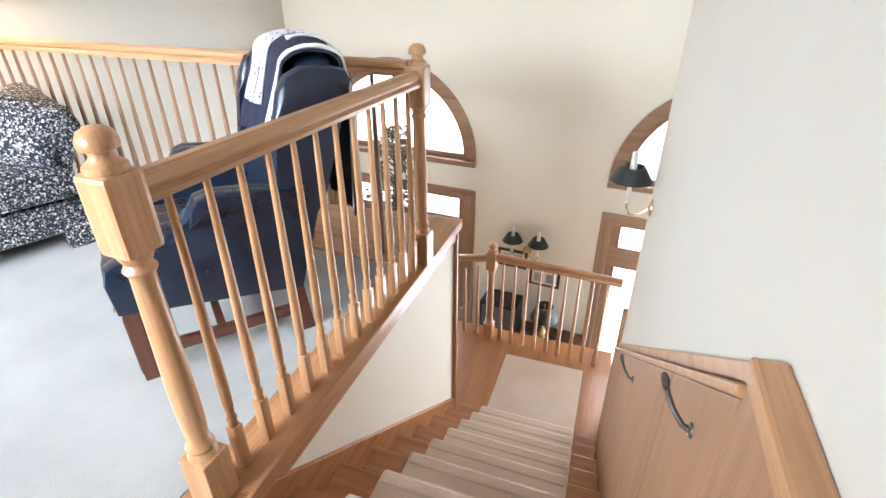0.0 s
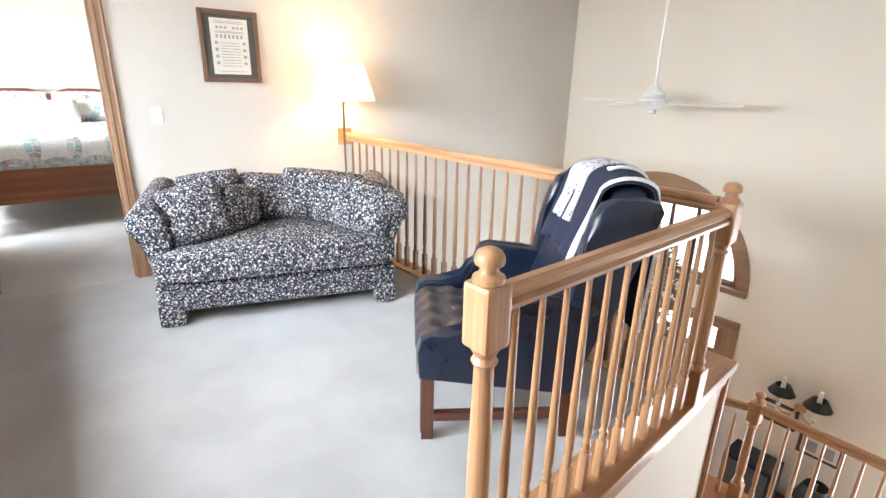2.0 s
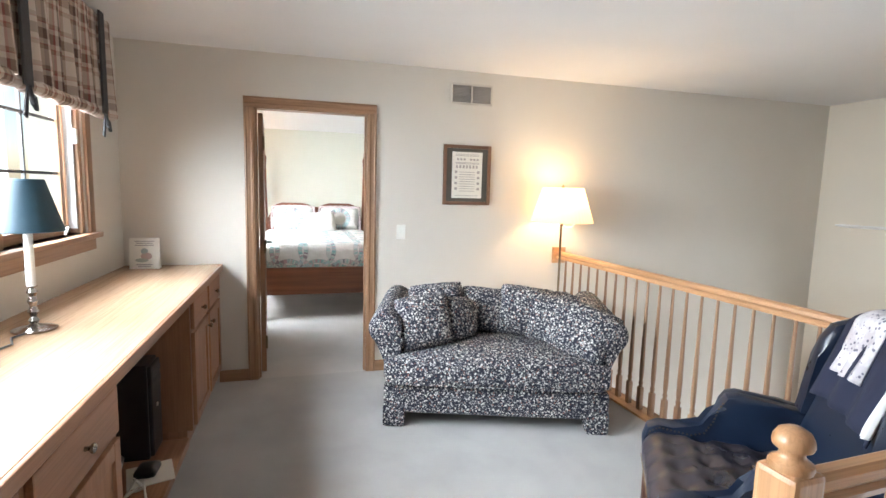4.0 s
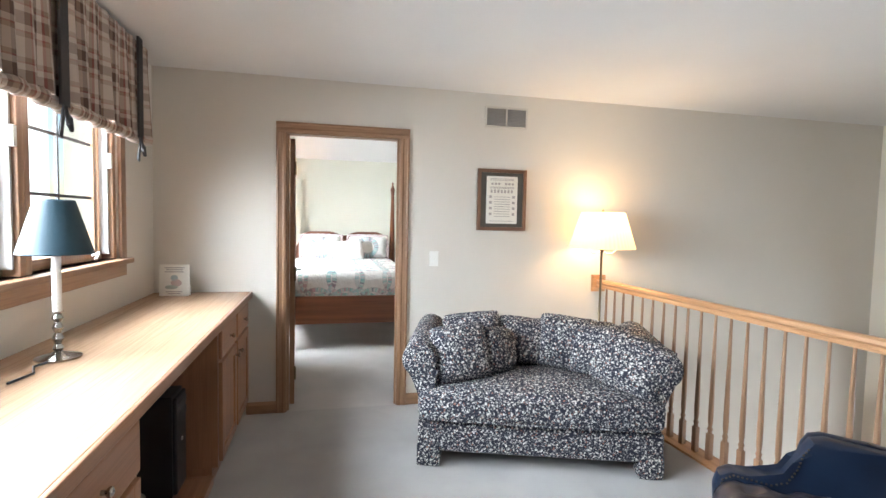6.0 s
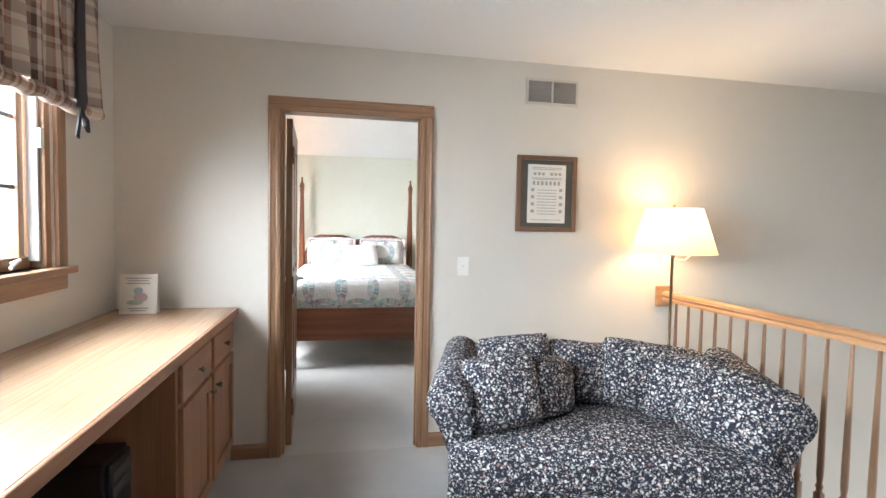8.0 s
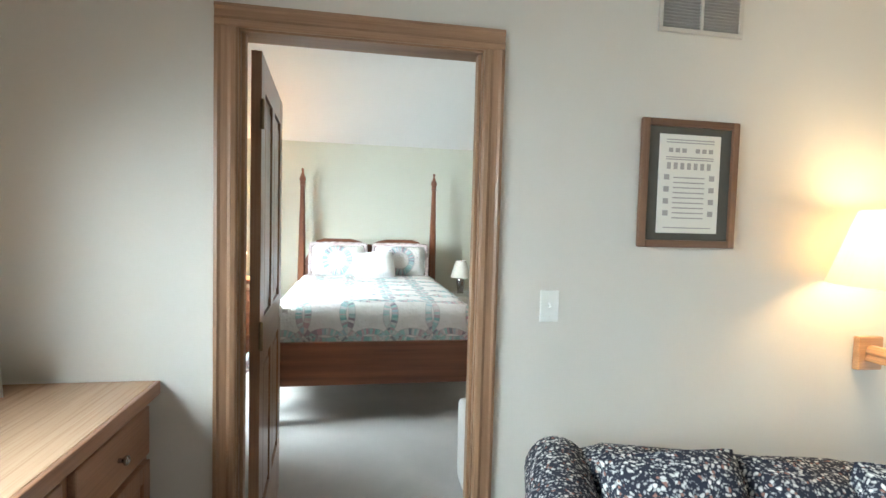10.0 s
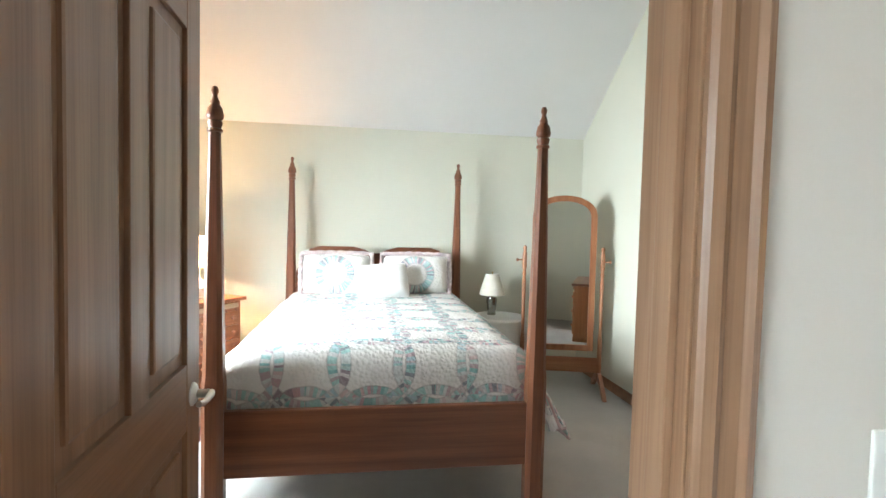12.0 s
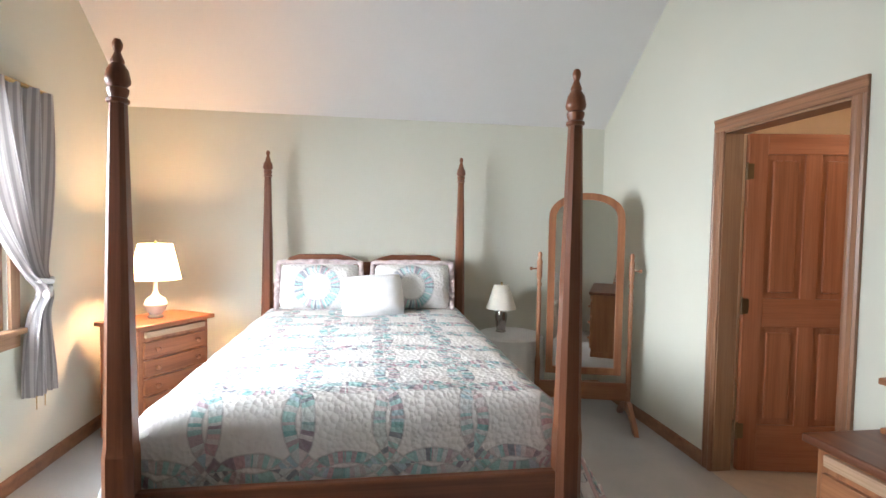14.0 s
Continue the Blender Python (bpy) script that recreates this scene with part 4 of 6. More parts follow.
    for sx in (0, 1):
        mir = Matrix() if sx == 0 else Matrix.Translation((W, 0, 0)) @ Matrix.Diagonal((-1, 1, 1, 1))
        turn = Matrix(((0, 1, 0, 0), (1, 0, 0, 0), (0, 0, 1, 0), (0, 0, 0, 1)))
        arm = part("arm", prism(side_shape, 0.085, mir @ Matrix.Translation((-0.008, 0, 0)) @ turn, bevel=0.024), LEATHER, th, smooth=True)
        part("arm_roll", prism(roll_shape, 0.05, mir @ Matrix.Translation((-0.034, 0, 0)) @ turn, bevel=0.018), LEATHER, arm, smooth=True)
        part("wing", prism(wing_shape, 0.07, mir @ Matrix.Translation((-0.004, 0, 0)) @ turn, bevel=0.028), LEATHER, th, smooth=True)
        nails = bmesh.new()
        scroll = [Vector((y, z)) for y, z in side_shape[1:10]]
        for a, c in zip(scroll, scroll[1:]):
            steps = max(1, round((c - a).length / 0.016))
            for k in range(steps):
                p = a.lerp(c, k / steps)
                lathe([(0.0045, 0), (0.0035, 0.003), (0, 0.004)], 6, (0, 0, 0), nails)
                for v in nails.verts[-18:]:
                    v.co = mir @ Vector((0.078 + v.co.z, p.x * 0.93 + 0.012 + v.co.x, p.y - 0.014 + v.co.y))
        tagged(part("nail_trim", nails, DARK_BRASS, arm), "row of small brass upholstery nails", kind="stuff")
    rail_nails = bmesh.new()
    for k in range(36):
        lathe([(0.005, 0), (0.004, 0.003), (0, 0.004)], 6, (0, 0, 0), rail_nails)
        for v in rail_nails.verts[-18:]:
            v.co = Vector((0.02 + 0.017 * k + v.co.x, -0.016 - v.co.z, 0.302 + v.co.y))
    tagged(part("front_nail_trim", rail_nails, DARK_BRASS, th), "row of small brass upholstery nails", kind="stuff")
    return m


CHAIR = wing_chair()


def throw_over_back(name, x0, x1, front, rear, lift, mat, label, flare=0.0, seed=0):
    """A cloth laid over the chair's back, hanging down in front and behind."""
    bm = bmesh.new()
    rows, cols = 40, 16
    grid = []
    for i in range(rows + 1):
        s = -front + (front + rear) * i / rows
        line = []
        for j in range(cols + 1):
            f = j / cols
            x = x0 + (x1 - x0) * f
            top = 1.066 + lift - 0.06 * ((x - 0.32) / 0.32) ** 2
            r = 0.10
            base = top - 0.055
            fore = 0.468 - lift + RAKE * (base - 0.36)
            aft = fore + 0.178 + 2 * lift
            if s < -r * 1.57:
                d = -s - r * 1.57
                y, z = fore - RAKE * d, base - d
            elif s > r * 1.57:
                d = s - r * 1.57
                y, z = aft + 0.03 * math.sin(min(d * 8, 1.5)) - 0.05 * d, base - d
            else:
                a = s / r
                y, z = (fore + aft) / 2 + (aft - fore) / 2 * math.sin(a), base + (top - base) * math.cos(a)
            hang = max(abs(s) - r * 1.57, 0)
            x += flare * hang * (1 if s < 0 else -0.3)
            w = 0.012 * math.sin(f * 19 + seed) * min(hang * 5, 1)
            line.append(bm.verts.new((x, y + w, z + 0.004 * math.sin(9 * f + i * 0.3))))
        grid.append(line)
    for a, c in zip(grid, grid[1:]):
        for j in range(cols):
            bm.faces.new((a[j], a[j + 1], c[j + 1], c[j]))
    ob = part(name, bm, mat, None, smooth=True, at=CHAIR)
    so = ob.modifiers.new("thickness", "SOLIDIFY")
    so.thickness, so.offset = 0.009, 1
    return tagged(ob, label, "blanket")


throw_over_back("navy_blanket", 0.09, 0.535, 0.44, 0.74, 0.012, NAVY_CLOTH, "navy wool blanket folded over the wing chair's back", 0.0)


def lace_mat():
    m, n, l, b = material("floral_lace", 0.95, spec=0.1)
    v = coords(n, l)
    t = n.new("ShaderNodeTexVoronoi")
    t.inputs["Scale"].default_value = 46
    l.new(v, t.inputs["Vector"])
    f = ramp(n, l, t.outputs["Distance"], (0.20, (0.20, 0.19, 0.24)), (0.30, (0.66, 0.63, 0.64)))
    big = ramp(n, l, noise_tex(n, l, v, 16, 3), (0.42, (0.62, 0.58, 0.60)), (0.6, (1, 1, 1)))
    l.new(mix(n, l, 0.7, f, big, "MULTIPLY"), b.inputs["Base Color"])
    bump(n, l, b, t.outputs["Distance"], 0.3, 0.003)
    return m


LACE = lace_mat()
throw_over_back("lace_panel", 0.27, 0.475, 0.34, 0.30, 0.020, LACE, "white floral cloth lying over the navy blanket", 0.05, 2.0)
throw_over_back("white_trim_band", 0.205, 0.219, 0.05, 0.70, 0.020, WHITE_CLOTH, "white trim band of the folded blanket", 0.0, 1.0)
throw_over_back("white_trim_band", 0.095, 0.106, 0.42, 0.73, 0.020, WHITE_CLOTH, "white trim band of the folded blanket", 0.0, 1.0)


# floor lamp with a pleated lit shade
def floor_lamp():
    th = thing("floor_lamp", pose(-4.83, 1.84, 0), "brass swing-arm floor lamp with a lit pleated shade", "lamp")
    part("base", lathe([(0.14, 0), (0.145, 0.012), (0.13, 0.028), (0.04, 0.04), (0.018, 0.07), (0.013, 0.09)], 28), BRASS, th, smooth=True)
    part("pole", lathe([(0.009, 0.08), (0.009, 0.62), (0.013, 0.63), (0.013, 0.65), (0.009, 0.66), (0.009, 1.20), (0.017, 1.21), (0.012, 1.24), (0.012, 1.28)], 14), DARK_BRASS, th, smooth=True)
    part("arm", tube([(0, 0.0, 1.22), (0, 0.04, 1.19), (0, 0.09, 1.19), (0, 0.12, 1.215), (0, 0.10, 1.235)], 0.007, 8), WHITE_ENAMEL, th, smooth=True)
    part("arm", tube([(0, 0.0, 1.22), (0, -0.04, 1.195), (0, -0.08, 1.2), (0, -0.10, 1.225)], 0.007, 8), WHITE_ENAMEL, th, smooth=True)
    bm = bmesh.new()
    lathe([(0.25, 1.235), (0.246, 1.242), (0.163, 1.505), (0.158, 1.51)], 144, bm=bm, wobble=0.010, waves=48)
    caps = [f for f in bm.faces if len(f.verts) > 4]
    bmesh.ops.delete(bm, geom=caps, context="FACES_ONLY")
    part("shade", bm, LIT_PLEATED, th, "glowing pleated cream shade", True)
    part("finial", lathe([(0.004, 1.28), (0.004, 1.50), (0.012, 1.515), (0.006, 1.53), (0, 1.54)], 10), BRASS, th, smooth=True)


floor_lamp()


# framed print, vent, switch
def framed_print():
    th = thing("framed_print", pose(WALL_X + 0.001, 1.093, 1.592), "framed cream print with a dark mat and rows of small drawings", "picture")
    w, h = 0.202, 0.240
    for y0, y1, z0, z1, ax in ((-w, -w + 0.028, -h, h, 2), (w - 0.028, w, -h, h, 2), (-w + 0.028, w - 0.028, -h, -h + 0.028, 1), (-w + 0.028, w - 0.028, h - 0.028, h, 1)):
        part("frame_bar", box(0, 0.022, y0, y1, z0, z1, 0.005), wood("print_frame", ax), th)
    part("mat_board", box(0.002, 0.010, -w + 0.02, w - 0.02, -h + 0.02, h - 0.02), MAT_BOARD, th)
    part("print", box(0.010, 0.012, -0.128, 0.128, -0.185, 0.185), PAPER, th)
    for row, z in enumerate((0.165, 0.155, 0.10, 0.092, -0.165)):
        part("text_line", box(0.012, 0.0128, -0.10, 0.10, z - 0.002, z + 0.002), INK, th)
    bm = bmesh.new()
    for k in range(7):
        if k != 3:
            box(0.012, 0.0128, -0.09 + 0.028 * k, -0.072 + 0.028 * k, 0.118, 0.134, bm=bm)
        box(0.012, 0.0128, -0.095 + 0.028 * k, -0.079 + 0.028 * k, 0.055, 0.080, bm=bm)
    for k in range(4):
        for y in (-0.105, 0.085):
            box(0.012, 0.0128, y, y + 0.022, 0.015 - 0.045 * k, 0.035 - 0.045 * k, 0.0, bm=bm)
    for k in range(9):
        box(0.012, 0.0128, -0.066, 0.066, 0.022 - 0.019 * k, 0.0265 - 0.019 * k, bm=bm)
    tagged(part("print_pattern", bm, INK, th), "rows of tiny grey drawings and unreadable lines", kind="stuff")


framed_print()
vent = thing("wall_vent", pose(WALL_X + 0.001, 1.115, 2.233), "grey louvred return air vent in a white frame", "vent")
for y0, y1, z0, z1 in ((-0.175, 0.175, 0.066, 0.082), (-0.175, 0.175, -0.082, -0.066), (-0.175, -0.16, -0.066, 0.066), (0.16, 0.175, -0.066, 0.066), (-0.006, 0.006, -0.066, 0.066)):
    part("frame", box(0, 0.012, y0, y1, z0, z1, 0.002), VENT_FRAME, vent)
part("backing", box(0.0, 0.002, -0.16, 0.16, -0.066, 0.066), VENT_GREY, vent)
for k in range(11):
    for y0, y1 in ((-0.159, -0.007), (0.007, 0.159)):
        part("slat", prism([(0.002, -0.005), (0.010, -0.001), (0.010, 0.001), (0.002, -0.003)], y1 - y0), VENT_GREY, vent, at=Matrix.Translation((0, y0, -0.058 + 0.0118 * k)))
switch = thing("light_switch", pose(WALL_X + 0.001, 0.557, 1.128), "white toggle light switch plate", "switch")
part("plate", box(0, 0.006, -0.036, 0.036, -0.058, 0.058, 0.003), WHITE_PLASTIC, switch)
part("toggle", prism([(0.005, -0.006), (0.018, 0.004), (0.018, 0.012), (0.005, 0.008)], 0.010), WHITE_PLASTIC, switch, at=Matrix.Translation((0, -0.005, 0)))
for z in (-0.042, 0.042):
    part("screw", lathe([(0.0035, 0), (0.003, 0.0015), (0, 0.002)], 8), WHITE_PLASTIC, switch, at=Matrix.Translation((0.006, 0, z)) @ pose(0, 0, 0, 0, 90, 0))


# desk run: worktop, cabinets, knee hole
wt = thing("worktop", Matrix(), "long honey wooden worktop under the window", "worktop")
part("top", box(-5.078, -0.75, -1.388, -0.772, 0.85, 0.89, 0.003), wood("desk", 0), wt)
part("front_edge", box(-5.078, -0.75, -0.7715, -0.757, 0.846, 0.8905, 0.005), wood("cabinet_oak", 0), wt)


def knob(parent, x, y, z, mat=None):
    part("knob", lathe([(0.007, 0), (0.006, 0.010), (0.014, 0.018), (0.014, 0.024), (0.006, 0.029), (0, 0.030)], 12), mat or PEWTER, parent, smooth=True, at=Matrix.Translation((x, y, z)) @ pose(0, 0, 0, -90, 0, 0))


def base_unit(x0, x1, cols, label):
    th = thing("base_cabinet", pose(x0, -1.385, 0), label, "cabinet", "cabinets under the worktop")
    w, d = x1 - x0, 0.585
    part("body", box(0, w, 0, d, 0.09, 0.848), wood("cabinet_oak", 2), th)
    part("toe_kick", box(0, w, 0.02, d - 0.03, 0, 0.0895), wood("cabinet_oak", 0), th)
    cw = w / cols
    for k in range(cols):
        a, c = k * cw + 0.025, (k + 1) * cw - 0.025
        dr = part("drawer", box(a, c, d, d + 0.02, 0.665, 0.82, 0.006), wood("cabinet_oak", 0), th)
        knob(dr, (a + c) / 2, d + 0.02, 0.742)
        dm = box(a, a + 0.05, d, d + 0.02, 0.11, 0.645, 0.003)
        box(c - 0.05, c, d, d + 0.02, 0.11, 0.645, 0.003, bm=dm)
        box(a + 0.05, c - 0.05, d, d + 0.02, 0.11, 0.165, 0.003, bm=dm)
        box(a + 0.05, c - 0.05, d, d + 0.02, 0.59, 0.645, 0.003, bm=dm)
        dd = part("cabinet_door", dm, wood("cabinet_oak", 2), th)
        part("door_panel", box(a + 0.05, c - 0.05, d, d + 0.01, 0.165, 0.59), wood("cabinet_oak", 2), dd)
        knob(dd, (c - 0.03) if k % 2 == 0 else (a + 0.03), d + 0.02, 0.58)


base_unit(-5.076, -4.12, 2, "honey oak base cabinet with two drawers over two doors")
base_unit(-2.98, -2.40, 1, "honey oak base cabinet with a drawer over a door")
base_unit(-2.396, -1.55, 2, "honey oak base cabinet with two drawers over two doors")
structure("knee_hole_back", box(-4.118, -2.982, -1.386, -1.37, 0.0, 0.848), wood("cabinet_oak", 0), "oak back panel of the desk's knee hole", "panel")
tagged(part("knee_shelf", box(-4.118, -2.982, -1.368, -0.82, 0.0, 0.05, 0.004), wood("cabinet_oak", 0)), "low oak platform in the desk's knee hole", "shelf")


def tower():
    th = thing("computer_tower", pose(-4.105, -1.365, 0.05), "black computer tower in the knee hole under the desk", "computer")
    part("case", box(0, 0.19, 0, 0.40, 0, 0.50, 0.008), BLACK_PLASTIC, th)
    part("front_panel", box(0.01, 0.18, 0.40, 0.42, 0.01, 0.49, 0.01), BLACK_PLASTIC, th)
    for z in (0.37, 0.425):
        part("drive_bay", box(0.02, 0.17, 0.42, 0.424, z, z + 0.035, 0.002), LEAD, th)
    part("button", lathe([(0.012, 0), (0.011, 0.004), (0, 0.005)], 12), CHROME, th, at=Matrix.Translation((0.095, 0.42, 0.26)) @ pose(0, 0, 0, -90, 0, 0))


tower()
tagged(part("paper_sheet", box(-0.10, 0.10, -0.10, 0.10, 0, 0.004), PAPER, at=pose(-3.77, -0.925, 0.051, 0, 0, 17)), "loose paper on the knee hole platform", "paper")
tagged(part("dark_pouch", soft_block(-0.06, 0.06, -0.05, 0.05, 0, 0.04, 0.018, 0.01, 0.01), BLACK_PLASTIC, smooth=True, at=pose(-3.775, -0.935, 0.056)), "small dark pouch lying on a sheet of paper", "pouch")
tagged(part("cable_bundle", tube([(-3.62, -0.95, 0.058), (-3.59, -0.90, 0.09), (-3.55, -0.93, 0.16), (-3.51, -0.91, 0.18), (-3.50, -0.95, 0.11), (-3.55, -0.97, 0.075), (-3.58, -0.90, 0.12), (-3.53, -0.88, 0.058)], 0.006, 6), WHITE_PLASTIC, smooth=True), "tangled white cables under the desk", "cable")
tagged(part("plastic_bowl", lathe([(0.03, 0), (0.06, 0.03), (0.07, 0.07), (0.066, 0.07), (0.055, 0.03), (0.0, 0.008)], 20), SCREEN_GREY, smooth=True, at=pose(-3.80, -1.115, 0.051)), "small grey bowl on the knee hole platform", "bowl")


def desk_lamp():
    th = thing("desk_lamp", pose(-3.42, -1.20, 0.89), "candlestick desk lamp with a dark teal shade", "lamp")
    part("base", lathe([(0.07, 0), (0.072, 0.008), (0.055, 0.014), (0.02, 0.022), (0.012, 0.03)], 24), PEWTER, th, smooth=True)
    part("stem", lathe([(0.012, 0.03), (0.018, 0.04), (0.010, 0.055), (0.019, 0.075), (0.010, 0.095), (0.018, 0.115), (0.010, 0.135), (0.019, 0.15), (0.012, 0.165), (0.019, 0.175)], 16), PEWTER, th, smooth=True)
    part("candle_tube", lathe([(0.015, 0.17), (0.015, 0.40), (0.012, 0.405)], 14), WHITE_ENAMEL, th, smooth=True)
    bm = lathe([(0.118, 0.385), (0.116, 0.39), (0.062, 0.575), (0.06, 0.58)], 40)
    bmesh.ops.delete(bm, geom=[f for f in bm.faces if len(f.verts) > 4], context="FACES_ONLY")
    sh = part("shade", bm, GREEN_SHADE, th, "dark teal paper shade", True)
    so = sh.modifiers.new("thickness", "SOLIDIFY")
    so.thickness = 0.003
    part("cord", tube([(0.06, 0, 0.006), (0.12, -0.02, 0.006), (0.2, 0.02, 0.006), (0.3, 0.0, 0.006)], 0.004, 6), BLACK_PLASTIC, th, smooth=True)


desk_lamp()
card = thing("greeting_card", pose(-4.91, -1.22, 0.8905), "white folded greeting card with a small faded drawing", "card")
part("front", box(-0.003, 0.0, -0.09, 0.09, 0, 0.205), PAPER, card, at=pose(0, 0, 0, 0, -6, 0))
part("back", box(-0.003, 0.0, -0.09, 0.09, 0, 0.205), PAPER, card, at=pose(-0.045, 0, 0, 0, 6, 0))
CARD_TILT = pose(0, 0, 0, 0, -6, 0)
for z, half in ((0.185, 0.06), (0.172, 0.05), (0.158, 0.056), (0.028, 0.05), (0.016, 0.038)):
    part("text_line", box(0.0005, 0.0012, -half, half, z - 0.003, z + 0.003), INK, card, at=CARD_TILT)
CARD_INKS = [plain("grey_blue_ink", (0.36, 0.42, 0.44), 0.8), plain("faded_rose_ink", (0.50, 0.38, 0.35), 0.8), plain("grey_green_ink", (0.40, 0.44, 0.38), 0.8)]
for k, (y, z, w, h) in enumerate(((0.0, 0.118, 0.022, 0.02), (0.012, 0.085, 0.034, 0.024), (-0.016, 0.058, 0.04, 0.013))):
    part("printed_shape", lathe([(1.0, 0), (1.0, 0.001)], 16), CARD_INKS[k], card, at=CARD_TILT @ Matrix.Translation((0.0005, y, z)) @ pose(0, 0, 0, 0, 90, 0) @ Matrix.Diagonal((h, w, 1, 1)))


def valance():
    th = thing("window_valance", pose(0, WIN_Y, 0), "plaid balloon valance with slate ribbon ties above the window", "valance")
    x0, x1, z0, z1 = -4.66, -1.8, 1.87, 2.385
    bm = bmesh.new()
    n, rows = 260, 10
    g = []
    for k in range(n + 1):
        x = x0 + (x1 - x0) * k / n
        line = []
        for j in range(rows + 1):
            f = j / rows
            y = 0.11 + 0.018 * math.sin(x * 58 + 0.6 * math.sin(x * 7)) * (0.25 + f) + 0.010 * math.sin(x * 23 + 1) * f
            line.append(bm.verts.new((x, y, z1 - (z1 - z0) * f)))
        g.append(line)
    for a, c in zip(g, g[1:]):
        for j in range(rows):
            bm.faces.new((a[j], a[j + 1], c[j + 1], c[j]))
    box(x0 - 0.004, x0 + 0.004, 0.001, 0.11, z0, z1, bm=bm)
    part("plaid_panel", bm, PLAID, th, smooth=True)
    part("rolled_hem", tube([(x0 + (x1 - x0) * k / 60, 0.105 + 0.01 * math.sin(k * 2.1), z0 - 0.012 - 0.008 * abs(math.sin(k * 0.37))) for k in range(61)], [0.030 + 0.006 * math.sin(k * 1.9) for k in range(61)], 10), PLAID, th, smooth=True)
    part("mounting_board", box(x0, x1, 0.002, 0.105, z1 - 0.02, z1), wood("oak_trim", 0), th)
    for x in (-4.44, -3.62, -2.80, -2.0):
        rb = part("ribbon", box(x - 0.032, x + 0.032, 0.134, 0.146, z0 - 0.03, z1, 0.003), SLATE_CLOTH, th, "dark slate ribbon tie")
        part("bow_loop", tube([(x, 0.14, z0 - 0.03), (x - 0.03, 0.145, z0 - 0.07), (x - 0.028, 0.15, z0 - 0.12), (x - 0.008, 0.148, z0 - 0.10), (x, 0.14, z0 - 0.03)], 0.009, 6), SLATE_CLOTH, rb, smooth=True)
        part("bow_tail", prism([(0, 0), (0.014, 0.005), (0.055, -0.12), (0.028, -0.13)], 0.006), SLATE_CLOTH, rb, at=Matrix.Translation((x, 0.138, z0 - 0.03)))


valance()


# ---- bedroom things ----
def quilt_mat(name="wedding_ring_quilt", period=0.305, centres=((0, 0, 0), (1, 0, 0), (0, 1, 0)), radius=0.605, half_width=0.074):
    """White quilted cotton with interlocking pieced rings, laid out on the cloth's own map."""
    m, n, l, b = material(name, 0.92, spec=0.15)
    uv = n.new("ShaderNodeUVMap")
    uv.uv_map = "cloth"

    def vm(op, a, c=None, out=0):
        k = n.new("ShaderNodeVectorMath")
        k.operation = op
        for i, s in enumerate((a, c)):
            if s is None:
                continue
            if isinstance(s, tuple):
                k.inputs[i].default_value = s
            else:
                l.new(s, k.inputs[i])
        return k.outputs["Value"] if op in ("LENGTH", "DISTANCE") else k.outputs[0]

    def mt(op, a, c=None, clamp=False):
        k = n.new("ShaderNodeMath")
        k.operation, k.use_clamp = op, clamp
        for i, s in enumerate((a, c)):
            if s is None:
                continue
            if isinstance(s, (int, float)):
                k.inputs[i].default_value = s
            else:
                l.new(s, k.inputs[i])
        return k.outputs[0]

    wob = n.new("ShaderNodeTexNoise")
    wob.inputs["Scale"].default_value = 9
    l.new(uv.outputs[0], wob.inputs["Vector"])
    shift = vm("SCALE", wob.outputs["Color"])
    shift.node.inputs["Scale"].default_value = 0.02
    p = vm("ADD", uv.outputs[0], shift)
    q = vm("ABSOLUTE", vm("SUBTRACT", vm("FRACTION", vm("DIVIDE", p, (period, period, 1))), (0.5, 0.5, 0)))
    masks, edges = [], []
    for c in centres:
        d = mt("ABSOLUTE", mt("SUBTRACT", vm("DISTANCE", q, c), radius))
        masks.append(mt("LESS_THAN", d, half_width))
        edges.append(mt("LESS_THAN", mt("ABSOLUTE", mt("SUBTRACT", d, half_width)), 0.012))
    band = functools.reduce(lambda x, y: mt("MAXIMUM", x, y), masks)
    seam = functools.reduce(lambda x, y: mt("MAXIMUM", x, y), edges)
    # each band is pieced from wedges; a wedge is known by its ring and its turn round it
    cell = vm("FLOOR", vm("DIVIDE", p, (period, period, 1)))
    signed = vm("SUBTRACT", vm("FRACTION", vm("DIVIDE", p, (period, period, 1))), (0.5, 0.5, 0))
    wedge = None
    for c, msk in zip(centres, masks):
        sp = n.new("ShaderNodeSeparateXYZ")
        l.new(vm("SUBTRACT", q, c), sp.inputs[0])
        turn = mt("ADD", mt("FLOOR", mt("MULTIPLY", mt("ARCTAN2", sp.outputs[1], sp.outputs[0]), 11.0)), 17.0 * sum(c) + 3 * c[1])
        wedge = mt("MULTIPLY", turn, msk) if wedge is None else mt("MAXIMUM", wedge, mt("MULTIPLY", turn, msk))
    side = vm("SIGN", signed)
    key = vm("ADD", vm("MULTIPLY", cell, (3.7, 5.3, 0)), side)
    comb = n.new("ShaderNodeCombineXYZ")
    l.new(mt("MULTIPLY", wedge, 1.37), comb.inputs[2])
    vor = n.new("ShaderNodeTexWhiteNoise")
    l.new(vm("ADD", key, comb.outputs[0]), vor.inputs["Vector"])
    r = n.new("ShaderNodeValToRGB")
    r.color_ramp.interpolation = "CONSTANT"
    e = r.color_ramp.elements
    tones = ((0.24, 0.47, 0.47), (0.74, 0.72, 0.70), (0.56, 0.34, 0.38), (0.42, 0.63, 0.60), (0.24, 0.19, 0.24), (0.72, 0.68, 0.66), (0.47, 0.58, 0.64), (0.66, 0.52, 0.52), (0.76, 0.73, 0.71), (0.40, 0.60, 0.58))
